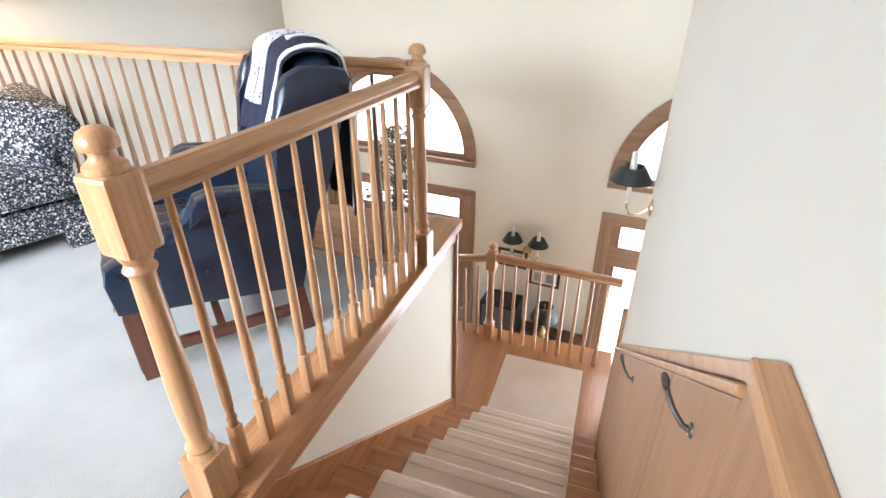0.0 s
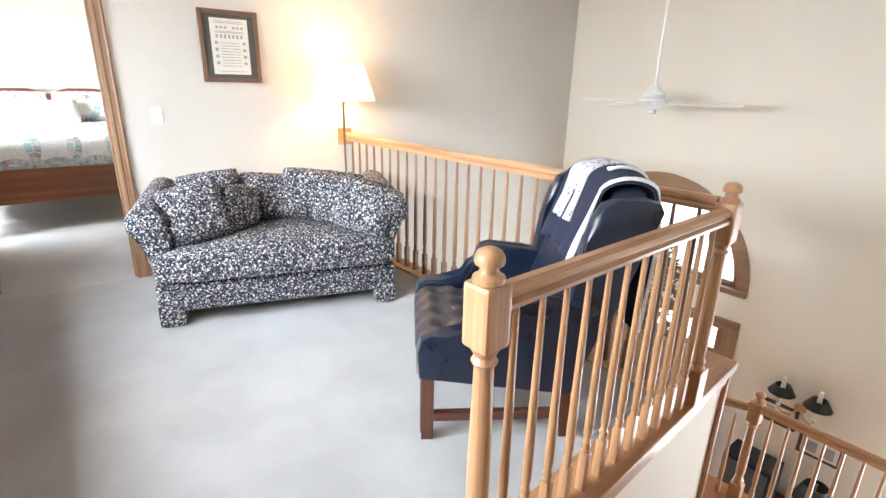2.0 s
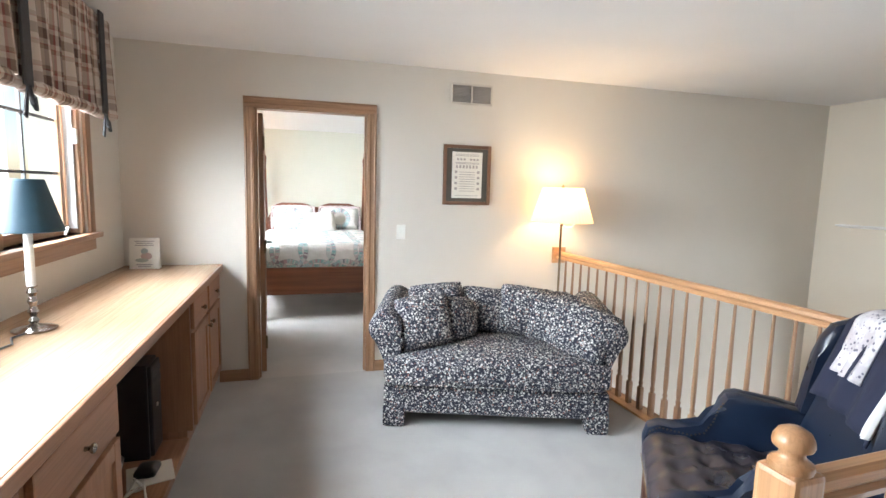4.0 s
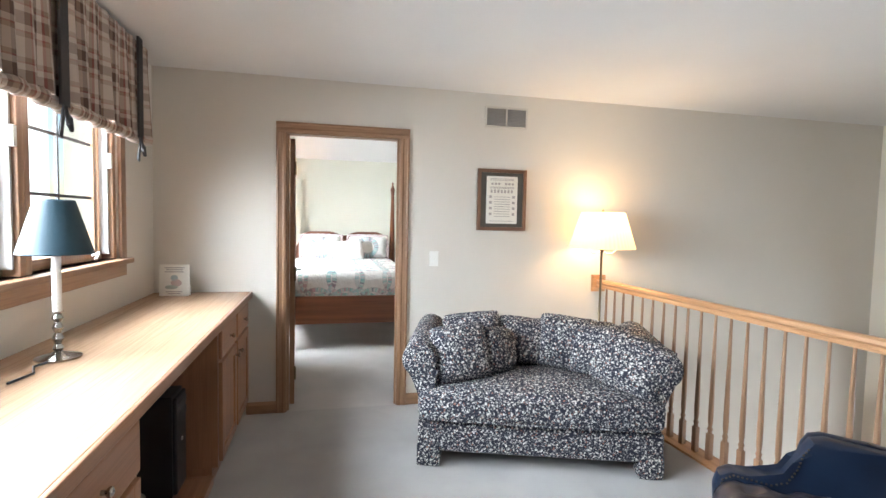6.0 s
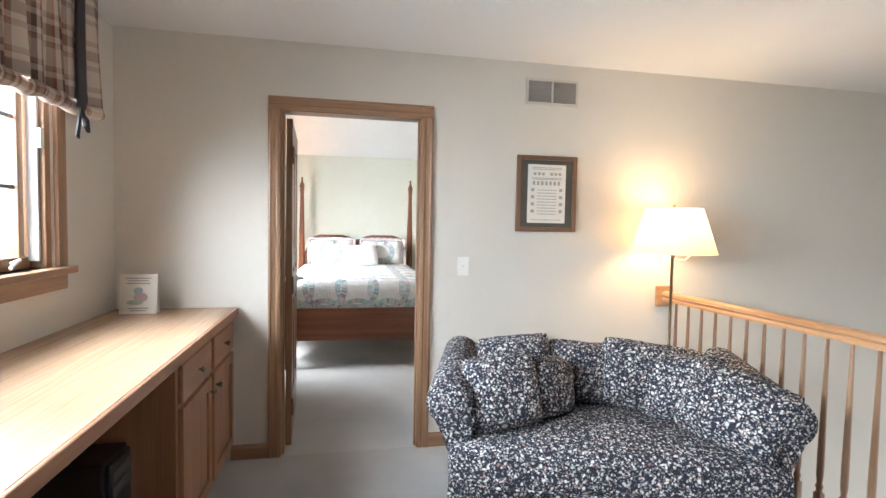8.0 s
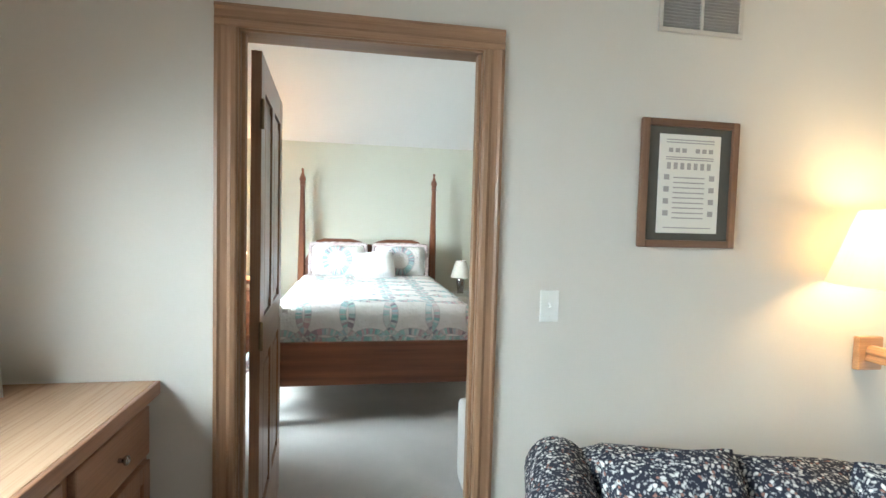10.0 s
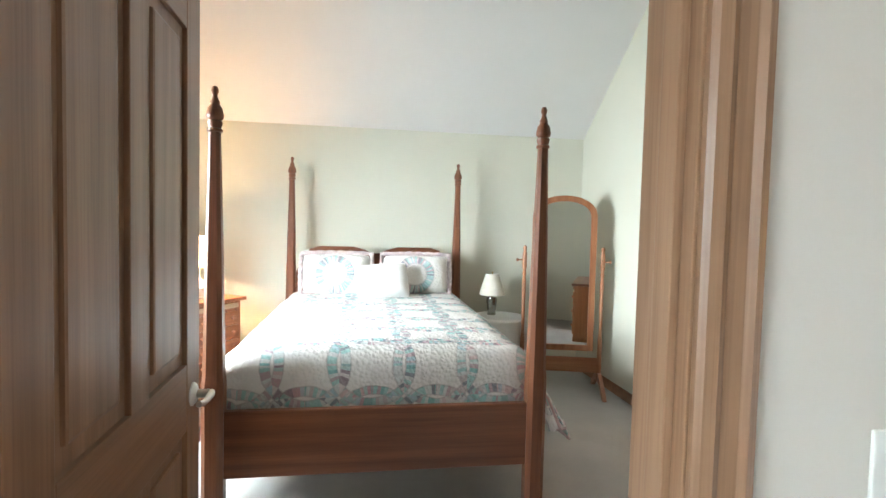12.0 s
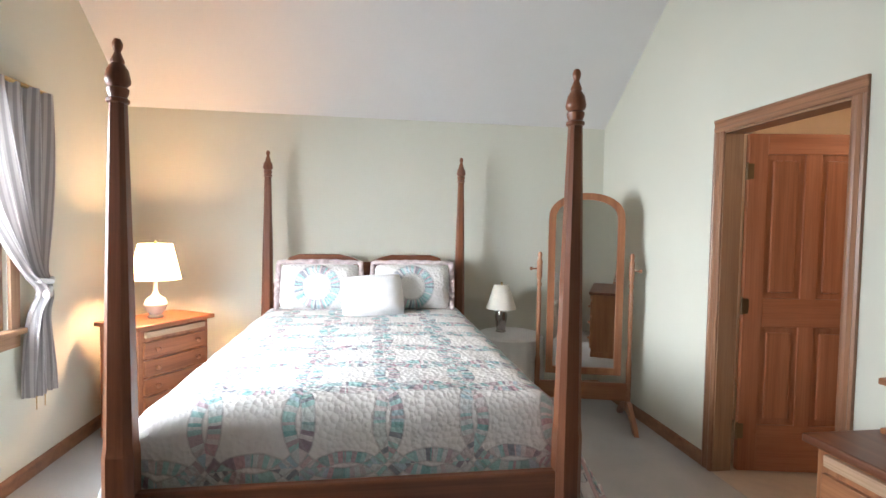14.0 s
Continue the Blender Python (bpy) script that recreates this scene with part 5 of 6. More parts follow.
    while len(e) < len(tones):
        e.new(0.5)
    for k, c in enumerate(tones):
        e[k].position, e[k].color = k / len(tones), (*c, 1)
    sep = n.new("ShaderNodeSeparateColor")
    l.new(vor.outputs["Color"], sep.inputs[0])
    l.new(sep.outputs[0], r.inputs[0])
    tiny = ramp(n, l, noise_tex(n, l, p, 190, 1), (0.4, (0.75, 0.75, 0.75)), (0.6, (1.15, 1.15, 1.15)))
    hue = n.new("ShaderNodeTexWhiteNoise")
    l.new(key, hue.inputs["Vector"])
    main = ramp(n, l, hue.outputs["Value"], (0.2, (0.40, 0.60, 0.59)), (0.5, (0.46, 0.60, 0.62)), (0.75, (0.62, 0.50, 0.51)))
    pieces = mix(n, l, 0.35, mix(n, l, 0.3, r.outputs[0], main), tiny, "MULTIPLY")
    ground = ramp(n, l, noise_tex(n, l, p, 14, 3), (0.3, (0.74, 0.72, 0.69)), (0.7, (0.82, 0.80, 0.78)))
    col = mix(n, l, band, ground, pieces)
    l.new(mix(n, l, mt("MULTIPLY", seam, 0.4), col, (0.45, 0.42, 0.42)), b.inputs["Base Color"])
    w = n.new("ShaderNodeTexVoronoi")
    w.inputs["Scale"].default_value = 52
    l.new(p, w.inputs["Vector"])
    h = mt("ADD", mt("MULTIPLY", w.outputs["Distance"], 0.7), mt("MULTIPLY", seam, -0.6))
    bump(n, l, b, h, 0.8, 0.009)
    return m


QUILT = quilt_mat()


def bed():
    th = thing("four_poster_bed", pose(-6.883, 0.013, 0), "cherry wood four-poster bed with tall tapered posts", "bed")
    L, H = 2.25, 0.742
    for x in (0.0, -L):
        for y in (-H, H):
            bm = bmesh.new()
            rings = [(0.043, 0.0), (0.046, 0.06), (0.047, 0.70), (0.043, 0.73), (0.0335, 1.3), (0.022, 1.80)]
            prev = None
            for r, z in rings:            # square post with chamfered corners, tapering
                c = r * 0.55
                ring = [bm.verts.new((a, d, z)) for a, d in ((r, -c), (r, c), (c, r), (-c, r), (-r, c), (-r, -c), (-c, -r), (c, -r))]
                if prev:
                    for k in range(8):
                        bm.faces.new((prev[k], prev[(k + 1) % 8], ring[(k + 1) % 8], ring[k]))
                else:
                    bm.faces.new(ring)
                prev = ring
            bm.faces.new(prev)
            p = part("post", bm, wood("cherry", 2), th, at=Matrix.Translation((x, y, 0)))
            part("finial", lathe([(0.022, 1.795), (0.032, 1.80), (0.032, 1.81), (0.024, 1.815), (0.030, 1.83), (0.031, 1.842), (0.024, 1.848), (0.034, 1.858), (0.036, 1.868), (0.030, 1.90), (0.018, 1.918), (0.020, 1.926), (0.014, 1.94), (0.009, 1.955), (0.014, 1.968), (0.015, 1.98), (0.009, 1.993), (0, 1.996)], 18), wood("cherry", 2), p, smooth=True)
    part("footboard", box(-0.02, 0.02, -H + 0.04, H - 0.04, 0.265, 0.57, 0.008), wood("cherry", 1), th)
    for s in (-1, 1):
        part("side_rail", box(-L + 0.03, -0.03, s * H - 0.016, s * H + 0.016, 0.27, 0.50, 0.006), wood("cherry", 0), th)
    o = [(-H + 0.04, 0.3), (H - 0.04, 0.3), (H - 0.04, 0.98), (H - 0.10, 1.10), (H - 0.16, 1.19), (H - 0.24, 1.215), (0.20, 1.215), (0.10, 1.19), (0.03, 1.15), (-0.03, 1.15), (-0.10, 1.19), (-0.20, 1.215), (-H + 0.24, 1.215), (-H + 0.16, 1.19), (-H + 0.10, 1.10), (-H + 0.04, 0.98)]
    part("headboard", prism(o, 0.04, Matrix(((0, 1, 0, -L - 0.02), (1, 0, 0, 0), (0, 0, 1, 0), (0, 0, 0, 1))), bevel=0.006), wood("cherry", 1), th)
    tagged(part("mattress", soft_block(-9.09, -7.02, -0.70, 0.73, 0.33, 0.775, 0.07), WHITE_CLOTH, smooth=True), "deep white mattress on the four-poster bed", "mattress")


bed()


def quilt():
    """One cloth over the mattress that hangs at both sides and tucks in at the foot."""
    bm = bmesh.new()
    uvl = bm.loops.layers.uv.new("cloth")
    nx, ny = 96, 110
    half, x_head, x_foot, top = 0.745, -9.08, -6.935, 0.80
    length, hang = 2.50, 0.50
    pts = []
    for i in range(nx + 1):
        s = length * i / nx                     # from the head towards the foot
        row = []
        flat = (x_foot - 0.09) - x_head
        for j in range(ny + 1):
            c = -(half + hang) + 2 * (half + hang) * j / ny
            ac, sg = abs(c), (1 if c >= 0 else -1)
            r = 0.09
            if s < flat:
                x, dz = x_head + s, 0.0
            else:
                a = min((s - flat) / r, 1.45)
                x, dz = x_head + flat + r * math.sin(a), -r * (1 - math.cos(a)) - max(s - flat - r * 1.45, 0)
            e = half - r
            if ac < e:
                y, z = c, top + 0.018 * (1 - (c / half) ** 2)
            else:
                a = min((ac - e) / r, 1.30)
                d = max(ac - e - r * 1.30, 0)
                foot = max((s - 0.5 * flat) / flat, 0)
                y = sg * (e + r * math.sin(a) + d * (0.36 + (0.20 * foot if sg > 0 else 0) + 0.10 * math.sin(s * 7 + sg)))
                z = top - r * (1 - math.cos(a)) - d * 0.93 
                y += sg * 0.022 * math.sin(s * 12 + 2 * sg) * min(d * 5, 1)
            if dz < 0 and ac > e:
                x -= 0.05 * (ac - e) / 0.5 + 0.1 * max(ac - half, 0)
                z += dz * max(0.0, 1 - (ac - e) / 0.30)
                z = max(z, 0.36)
            else:
                z += dz
            w = noise.noise(Vector((s * 3, c * 3, 1.0))) * 0.012 + noise.noise(Vector((s * 11, c * 11, 4.0))) * 0.006
            row.append((bm.verts.new((x, y + 0.013, z + w)), (c, s)))
        pts.append(row)
    for a, d in zip(pts, pts[1:]):
        for j in range(ny):
            quad = (a[j], a[j + 1], d[j + 1], d[j])
            f = bm.faces.new([v for v, _ in quad])
            for loop, (_, t) in zip(f.loops, quad):
                loop[uvl].uv = (t[0] + 5.985, t[1] + 6.21)
    th = thing("quilt", Matrix(), "white patchwork quilt with interlocking pastel rings spread on the bed", "quilt")
    edge = [tuple(r[0][0].co) for r in pts] + [tuple(v.co) for v, _ in pts[-1]] + [tuple(r[-1][0].co) for r in reversed(pts)]
    part("binding", tube(edge, 0.009, 6), plain("rose_binding", (0.62, 0.48, 0.48), 0.9), th, "rose cotton edge binding", True)
    ob = part("cover", bm, QUILT, th, smooth=True)
    so = ob.modifiers.new("thickness", "SOLIDIFY")
    so.thickness, so.offset = 0.014, 1


quilt()


def sham(name, w, h, t, m, mat, label, ruffle=True):
    th = thing(name, m, label, "pillow", "pillows on the bed")
    bm = pillow(w, h, t, w)
    uvl = bm.loops.layers.uv.new("cloth")
    for f in bm.faces:
        for lp in f.loops:
            lp[uvl].uv = (lp.vert.co.x + 5.5 * 0.7, lp.vert.co.z - h / 2 + 5.5 * 0.7)
    part("cover", bm, mat, th, smooth=True)
    if ruffle:
        bm = bmesh.new()
        n = 90
        ring = []
        for k in range(n):
            a = 2 * math.pi * k / n
            cx, cz = math.cos(a), math.sin(a)
            sc = 1 / max(abs(cx), abs(cz))
            x, z = cx * sc * w / 2, cz * sc * h / 2
            o = 0.03
            wv = 0.016 * math.sin(k * 1.7) - 0.01
            ring.append((bm.verts.new((x * 0.97, 0, z * 0.97 + h / 2)), bm.verts.new((x + o * cx, wv, z + o * cz + h / 2))))
        for (a, c), (d, e) in zip(ring, ring[1:] + ring[:1]):
            bm.faces.new((a, d, e, c))
        rf = part("ruffle", bm, plain("rose_ruffle", (0.68, 0.57, 0.56), 0.9, scale=90, vary=0.3), th, smooth=True)
        so = rf.modifiers.new("thickness", "SOLIDIFY")
        so.thickness = 0.006
    return th


FACING = pose(0, 0, 0, 0, 0, 90)
SHAM = quilt_mat("wedding_ring_sham", 0.7, ((0, 0, 0),), 0.185, 0.045)
sham("quilted_sham", 0.58, 0.345, 0.18, Matrix.Translation((-8.88, -0.32, 0.82)) @ FACING @ pose(0, 0, 0, -14, 0, 0), SHAM, "quilted pillow sham with a pieced ring and rose ruffle")
sham("quilted_sham", 0.58, 0.345, 0.18, Matrix.Translation((-8.88, 0.36, 0.82)) @ FACING @ pose(0, 0, 0, -14, 0, 0), SHAM, "quilted pillow sham with a pieced ring and rose ruffle")
sham("throw_pillow", 0.44, 0.31, 0.17, Matrix.Translation((-8.62, 0.08, 0.81)) @ FACING @ pose(0, 0, 0, -24, -4, 6), WHITE_CLOTH, "plain white throw pillow in front of the shams", False)


def chest(m, w, d, h, rows, label, kind, split=()):
    """Chest of drawers: front along x at y = 0, body behind it."""
    th = thing("chest_of_drawers", m, label, "dresser")
    part("body", box(0.01, w - 0.01, 0.02, d, 0.06, h - 0.03, 0.004), wood(kind, 2), th)
    part("plinth", box(0.005, w - 0.005, 0.015, d, 0, 0.06, 0.006), wood(kind, 0), th)
    part("top", box(-0.025, w + 0.025, -0.015, d + 0.01, h - 0.03, h, 0.009), wood("cherry" if kind == "pine" else kind, 0), th)
    part("pull_out_board", box(0.05, w - 0.05, -0.002, 0.02, h - 0.085, h - 0.045, 0.004), wood("desk", 0), th)
    z0, z1 = 0.08, h - 0.105
    hh = (z1 - z0) / rows
    for k in range(rows):
        dr = part("drawer", box(0.04, w - 0.04, 0.002, 0.03, z0 + hh * k + 0.008, z0 + hh * (k + 1) - 0.008, 0.006), wood(kind, 0), th)
        for x in (w * 0.22, w * 0.78):
            part("knob", lathe([(0.008, 0), (0.007, 0.012), (0.017, 0.02), (0.017, 0.027), (0.008, 0.033), (0, 0.034)], 14), wood(kind, 2), dr, smooth=True, at=Matrix.Translation((x, 0.002, z0 + hh * (k + 0.5))) @ pose(0, 0, 0, 90, 0, 0))
    return th


CHEST = Matrix.Translation((-8.53, -1.385, 0)) @ pose(0, 0, 0, 0, 0, 149)
chest(CHEST, 0.55, 0.39, 0.78, 5, "reddish pine chest of drawers standing in the corner", "fir_door")


def table_lamp(m, label, base, base_mat, shade_mat_, z0, z1, r0, r1):
    th = thing("table_lamp", m, label, "lamp")
    part("base", lathe(base, 24), base_mat, th, smooth=True)
    part("stem", lathe([(0.007, base[-1][1] - 0.004), (0.007, z1 + 0.005), (0.012, z1 + 0.014), (0, z1 + 0.022)], 10), BRASS, th, smooth=True)
    bm = lathe([(r0, z0), (r0 * 0.99, z0 + 0.006), (r1, z1)], 48)
    bmesh.ops.delete(bm, geom=[f for f in bm.faces if len(f.verts) > 4], context="FACES_ONLY")
    part("shade", bm, shade_mat_, th, smooth=True)


table_lamp(pose(-8.88, -1.425, 0.78), "lit cut-glass table lamp with an ivory shade on the chest", [(0.045, 0), (0.05, 0.01), (0.035, 0.02), (0.06, 0.05), (0.075, 0.09), (0.06, 0.13), (0.025, 0.155), (0.014, 0.18), (0.012, 0.245)], CRYSTAL, LIT_SHADE, 0.265, 0.51, 0.16, 0.105)
table_lamp(pose(-9.1, 1.10, 0.60), "small table lamp with a cream shade and smoky metal base", [(0.04, 0), (0.042, 0.01), (0.035, 0.018), (0.045, 0.09), (0.052, 0.13), (0.045, 0.165), (0.02, 0.175)], PEWTER, CREAM_SHADE, 0.19, 0.385, 0.12, 0.06)

# round bedside table under a cloth
tbl = thing("bedside_table", pose(-9.08, 1.17, 0), "round wooden bedside table under a cloth", "table")
part("tabletop", lathe([(0.24, 0.555), (0.25, 0.56), (0.25, 0.58), (0.24, 0.585)], 32), wood("pine", 0), tbl)
part("pedestal", lathe([(0.14, 0), (0.14, 0.03), (0.04, 0.06), (0.035, 0.5), (0.10, 0.555)], 18), wood("pine", 2), tbl)
cb = bmesh.new()
lathe([(0.001, 0.594), (0.12, 0.594), (0.245, 0.592), (0.262, 0.575), (0.268, 0.40), (0.276, 0.12)], 96, bm=cb)
for v in cb.verts:
    if v.co.z < 0.58:
        a = math.atan2(v.co.y, v.co.x)
        f = 1 + 0.05 * (0.59 - v.co.z) / 0.45 * math.sin(a * 17 + 0.7 * math.sin(a * 3))
        v.co.x, v.co.y = v.co.x * f, v.co.y * f
bmesh.ops.delete(cb, geom=[f for f in cb.faces if len(f.verts) > 4], context="FACES_ONLY")
tagged(part("tablecloth", cb, WHITE_CLOTH, smooth=True, at=pose(-9.08, 1.17, 0)), "white cloth hanging in folds over the round bedside table", "tablecloth")


def cheval_mirror():
    m = Matrix.Translation((-8.70, 1.63, 0)) @ pose(0, 0, 0, 0, 0, 90 - 14)
    th = thing("cheval_mirror", m, "pine cheval mirror with an arched top on turned posts", "mirror")
    w, z0, z1 = 0.275, 0.36, 1.71
    def outline(o):
        pts = [(-w + o, z0 + o), (w - o, z0 + o)]
        c, rr = z1 - 0.20, w - o
        return pts + [(rr * math.cos(a), c + (0.20 - o) * max(math.sin(a), 0) ** 0.8) for a in [math.pi * k / 20 for k in range(21)]]
    out, inn = outline(0.0), outline(0.05)
    bm = bmesh.new()
    n = len(out)
    for k in range(n):
        prism([out[k], out[(k + 1) % n], inn[(k + 1) % n], inn[k]], 0.035, Matrix.Translation((0, -0.018, 0)), bm)
    bmesh.ops.remove_doubles(bm, verts=bm.verts, dist=1e-5)
    part("mirror_frame", bm, wood("mirror_pine", 2), th)
    part("glass", prism(outline(0.045), 0.005, Matrix.Translation((0, -0.004, 0))), MIRROR, th)
    part("backing", prism(outline(0.02), 0.008, Matrix.Translation((0, 0.004, 0))), wood("mirror_pine", 2), th)
    for s in (-1, 1):
        x = s * 0.335
        p = part("post", lathe([(0.02, 0.10), (0.02, 0.45), (0.014, 0.5), (0.018, 0.95), (0.012, 1.0), (0.019, 1.02), (0.013, 1.05), (0.020, 1.08), (0.020, 1.20), (0.013, 1.22), (0.018, 1.245), (0.012, 1.265), (0, 1.27)], 14), wood("mirror_pine", 2), th, smooth=True, at=Matrix.Translation((x, 0, 0)))
        part("pivot_knob", lathe([(0.006, 0), (0.006, 0.05), (0.014, 0.055), (0.014, 0.07), (0, 0.075)], 10), wood("mirror_pine", 2), p, smooth=True, at=Matrix.Translation((0.0, 0, 1.14)) @ pose(0, 0, 0, 0, 90 * s, 0))
        part("foot", prism([(-0.26, 0), (-0.21, 0), (-0.06, 0.10), (0.06, 0.10), (0.21, 0), (0.26, 0), (0.22, 0.05), (0.05, 0.17), (-0.05, 0.17), (-0.22, 0.05)], 0.035, Matrix(((0, 1, 0, x - 0.017), (1, 0, 0, 0), (0, 0, 1, 0), (0, 0, 0, 1))), bevel=0.005), wood("mirror_pine", 1), th)
    part("stretcher", box(-0.335, 0.335, -0.012, 0.012, 0.17, 0.30, 0.006), wood("mirror_pine", 0), th)


cheval_mirror()


def curtain():
    th = thing("curtain", pose(-0.31, BY0, 0), "grey striped curtain tied back beside the bedroom window", "curtain")
    bm = bmesh.new()
    uvl = bm.loops.layers.uv.new("cloth")
    rows, cols = 50, 120
    g = []
    for i in range(rows + 1):
        f = i / rows
        z = 2.14 - 1.66 * f
        if f < 0.66:
            t = f / 0.66
            x0, x1 = -8.02 + 0.10 * t ** 2, -7.18 - 0.70 * t ** 1.6
        else:
            t = (f - 0.66) / 0.34
            x0, x1 = -7.92 - 0.10 * math.sin(t * 1.57), -7.86 + 0.06 * math.sin(t * 1.57)
            if t < 0.08:
                x1 = -7.865
        line = []
        for j in range(cols + 1):
            s = j / cols
            x = x0 + (x1 - x0) * s
            amp = 0.022 if f < 0.62 else 0.03
            y = 0.07 + amp * math.sin(s * 44 + 0.8 * math.sin(f * 4)) + 0.012 * math.sin(s * 13 + f * 5) + 0.03 * math.exp(-((f - 0.66) / 0.05) ** 2)
            line.append(bm.verts.new((x, y, z)))
        g.append(line)
    for a, c in zip(g, g[1:]):
        for j in range(cols):
            fc = bm.faces.new((a[j], a[j + 1], c[j + 1], c[j]))
            for lp, du in zip(fc.loops, (0, 1, 1, 0)):
                lp[uvl].uv = ((j + du) / cols, 0.5)
    m, n, l, b = material("grey_ticking", 0.9, spec=0.1)
    uvn = n.new("ShaderNodeUVMap")
    uvn.uv_map = "cloth"
    v = uvn.outputs[0]
    w = n.new("ShaderNodeTexWave")
    w.bands_direction = "X"
    w.inputs["Scale"].default_value, w.inputs["Distortion"].default_value = 11.0, 0.0
    l.new(v, w.inputs["Vector"])
    l.new(ramp(n, l, w.outputs["Fac"], (0.35, (0.30, 0.28, 0.28)), (0.65, (0.52, 0.49, 0.48))), b.inputs["Base Color"])
    tr, mx = n.new("ShaderNodeBsdfTranslucent"), n.new("ShaderNodeMixShader")
    tr.inputs[0].default_value, mx.inputs[0].default_value = (0.5, 0.47, 0.46, 1), 0.25
    l.new(b.outputs[0], mx.inputs[1])
    l.new(tr.outputs[0], mx.inputs[2])
    l.new(mx.outputs[0], n["Material Output"].inputs[0])
    part("cloth", bm, m, th, smooth=True)
    tb = part("tie_back", tube([(-7.96, 0.03, 1.13), (-7.94, 0.11, 1.11), (-7.89, 0.135, 1.10), (-7.84, 0.11, 1.11), (-7.83, 0.05, 1.13)], 0.016, 8), WHITE_CLOTH, th, smooth=True)
    part("bow", soft_block(-7.915, -7.865, 0.11, 0.15, 1.01, 1.09, 0.02, 0, 0.02, 5), WHITE_CLOTH, tb, smooth=True)
    part("rod", tube([(-8.04, 0.06, 2.14), (-5.75, 0.06, 2.14)], 0.012, 10), BRASS, th, smooth=True)
    for x in (-7.93, -7.86):
        part("tassel", lathe([(0.002, 0), (0.003, 0.07), (0.010, 0.075), (0.012, 0.09), (0.004, 0.1)], 8), BRASS, th, at=Matrix.Translation((x, 0.07, 0.40)))


curtain()

# low chest with a smaller one on it, by the second door
LOWCHEST = Matrix.Translation((-6.69, 1.56, 0)) @ pose(0, 0, 0, 0, 0, 0)
low = chest(LOWCHEST, 1.05, 0.50, 0.74, 3, "knotty pine low dresser standing by the second door", "pine")
small = thing("small_drawer_chest", Matrix.Translation((-6.665, 1.83, 0.74)), "small pine drawer box standing on the low dresser", "drawer box")
part("body", box(0, 0.85, 0.01, 0.24, 0.02, 0.17, 0.003), wood("pine", 0), small)
part("top", box(-0.025, 0.875, -0.015, 0.25, 0.17, 0.195, 0.006), wood("pine", 0), small)
part("plinth", box(-0.015, 0.865, -0.008, 0.245, 0, 0.02, 0.004), wood("pine", 0), small)
for k in range(2):
    dr = part("drawer", box(0.03 + 0.41 * k, 0.41 + 0.41 * k, 0.0, 0.02, 0.03, 0.16, 0.005), wood("pine", 0), small)
    part("knob", lathe([(0.008, 0), (0.007, 0.012), (0.017, 0.02), (0.017, 0.027), (0.008, 0.033), (0, 0.034)], 14), wood("pine", 2), dr, smooth=True, at=Matrix.Translation((0.22 + 0.41 * k, 0, 0.095)) @ pose(0, 0, 0, 90, 0, 0))

# white slipcovered chair beside the door, its front towards the bed
seat = thing("slipcovered_chair", pose(-6.05, 0.42, 0), "white slipcovered armchair beside the bedroom door", "armchair")
part("seat", soft_block(0.0, 0.58, 0.08, 0.60, 0.30, 0.42, 0.05, 0.02, 0.004), WHITE_CLOTH, seat, smooth=True)
part("skirt", soft_block(0.015, 0.66, 0.015, 0.665, 0.0, 0.33, 0.02, 0, 0.004), WHITE_CLOTH, seat, smooth=True)
part("backrest", soft_block(0.54, 0.70, 0.02, 0.66, 0.20, 0.84, 0.06, 0, 0.006), WHITE_CLOTH, seat, smooth=True)
for y in (0.0, 0.57):
    part("arm", soft_block(0.03, 0.62, y, y + 0.11, 0.20, 0.47, 0.045, 0, 0.004), WHITE_CLOTH, seat, smooth=True)

# tall dark chest behind the door leaf
tall = chest(Matrix.Translation((-6.12, -1.12, 0)) @ pose(0, 0, 0, 0, 0, 180), 0.50, 0.60, 1.52, 6, "dark tall chest of drawers by the bedroom window", "mahogany")
tagged(part("white_box", soft_block(-0.09, 0.09, -0.07, 0.07, 0, 0.16, 0.012), WHITE_CLOTH, at=pose(-6.36, -1.22, 1.52)), "small white box on top of the tall chest", "box")


# ---- great room things ----
def ceiling_fan():
    th = thing("ceiling_fan", pose(-3.58, 4.2, 1.2), "white ceiling fan with four blades on a long rod", "fan")
    part("rod", lathe([(0.011, 0.20), (0.011, 1.18)], 12), WHITE_ENAMEL, th)
    part("canopy", lathe([(0.03, 1.13), (0.06, 1.16), (0.07, 1.20), (0.07, 1.209)], 24), WHITE_ENAMEL, th, smooth=True)
    part("motor", lathe([(0.02, -0.04), (0.035, -0.03), (0.035, 0.0), (0.10, 0.02), (0.125, 0.05), (0.12, 0.085), (0.08, 0.11), (0.10, 0.125), (0.06, 0.16), (0.02, 0.20)], 28), WHITE_ENAMEL, th, smooth=True)
    for k in range(4):
        bl = part("blade", prism([(0.16, -0.05), (0.66, -0.072), (0.70, -0.05), (0.715, 0.0), (0.70, 0.05), (0.66, 0.072), (0.16, 0.05)], 0.008, Matrix(((1, 0, 0, 0), (0, 0, 1, 0), (0, 1, 0, 0), (0, 0, 0, 1)))), WHITE_ENAMEL, th, at=pose(0, 0, 0.055, 0, 0, 8 + 90 * k) @ pose(0, 0, 0, 10, 0, 0))
        part("blade_iron", box(0.09, 0.20, -0.02, 0.02, -0.008, -0.001, 0.002), WHITE_ENAMEL, bl)


ceiling_fan()


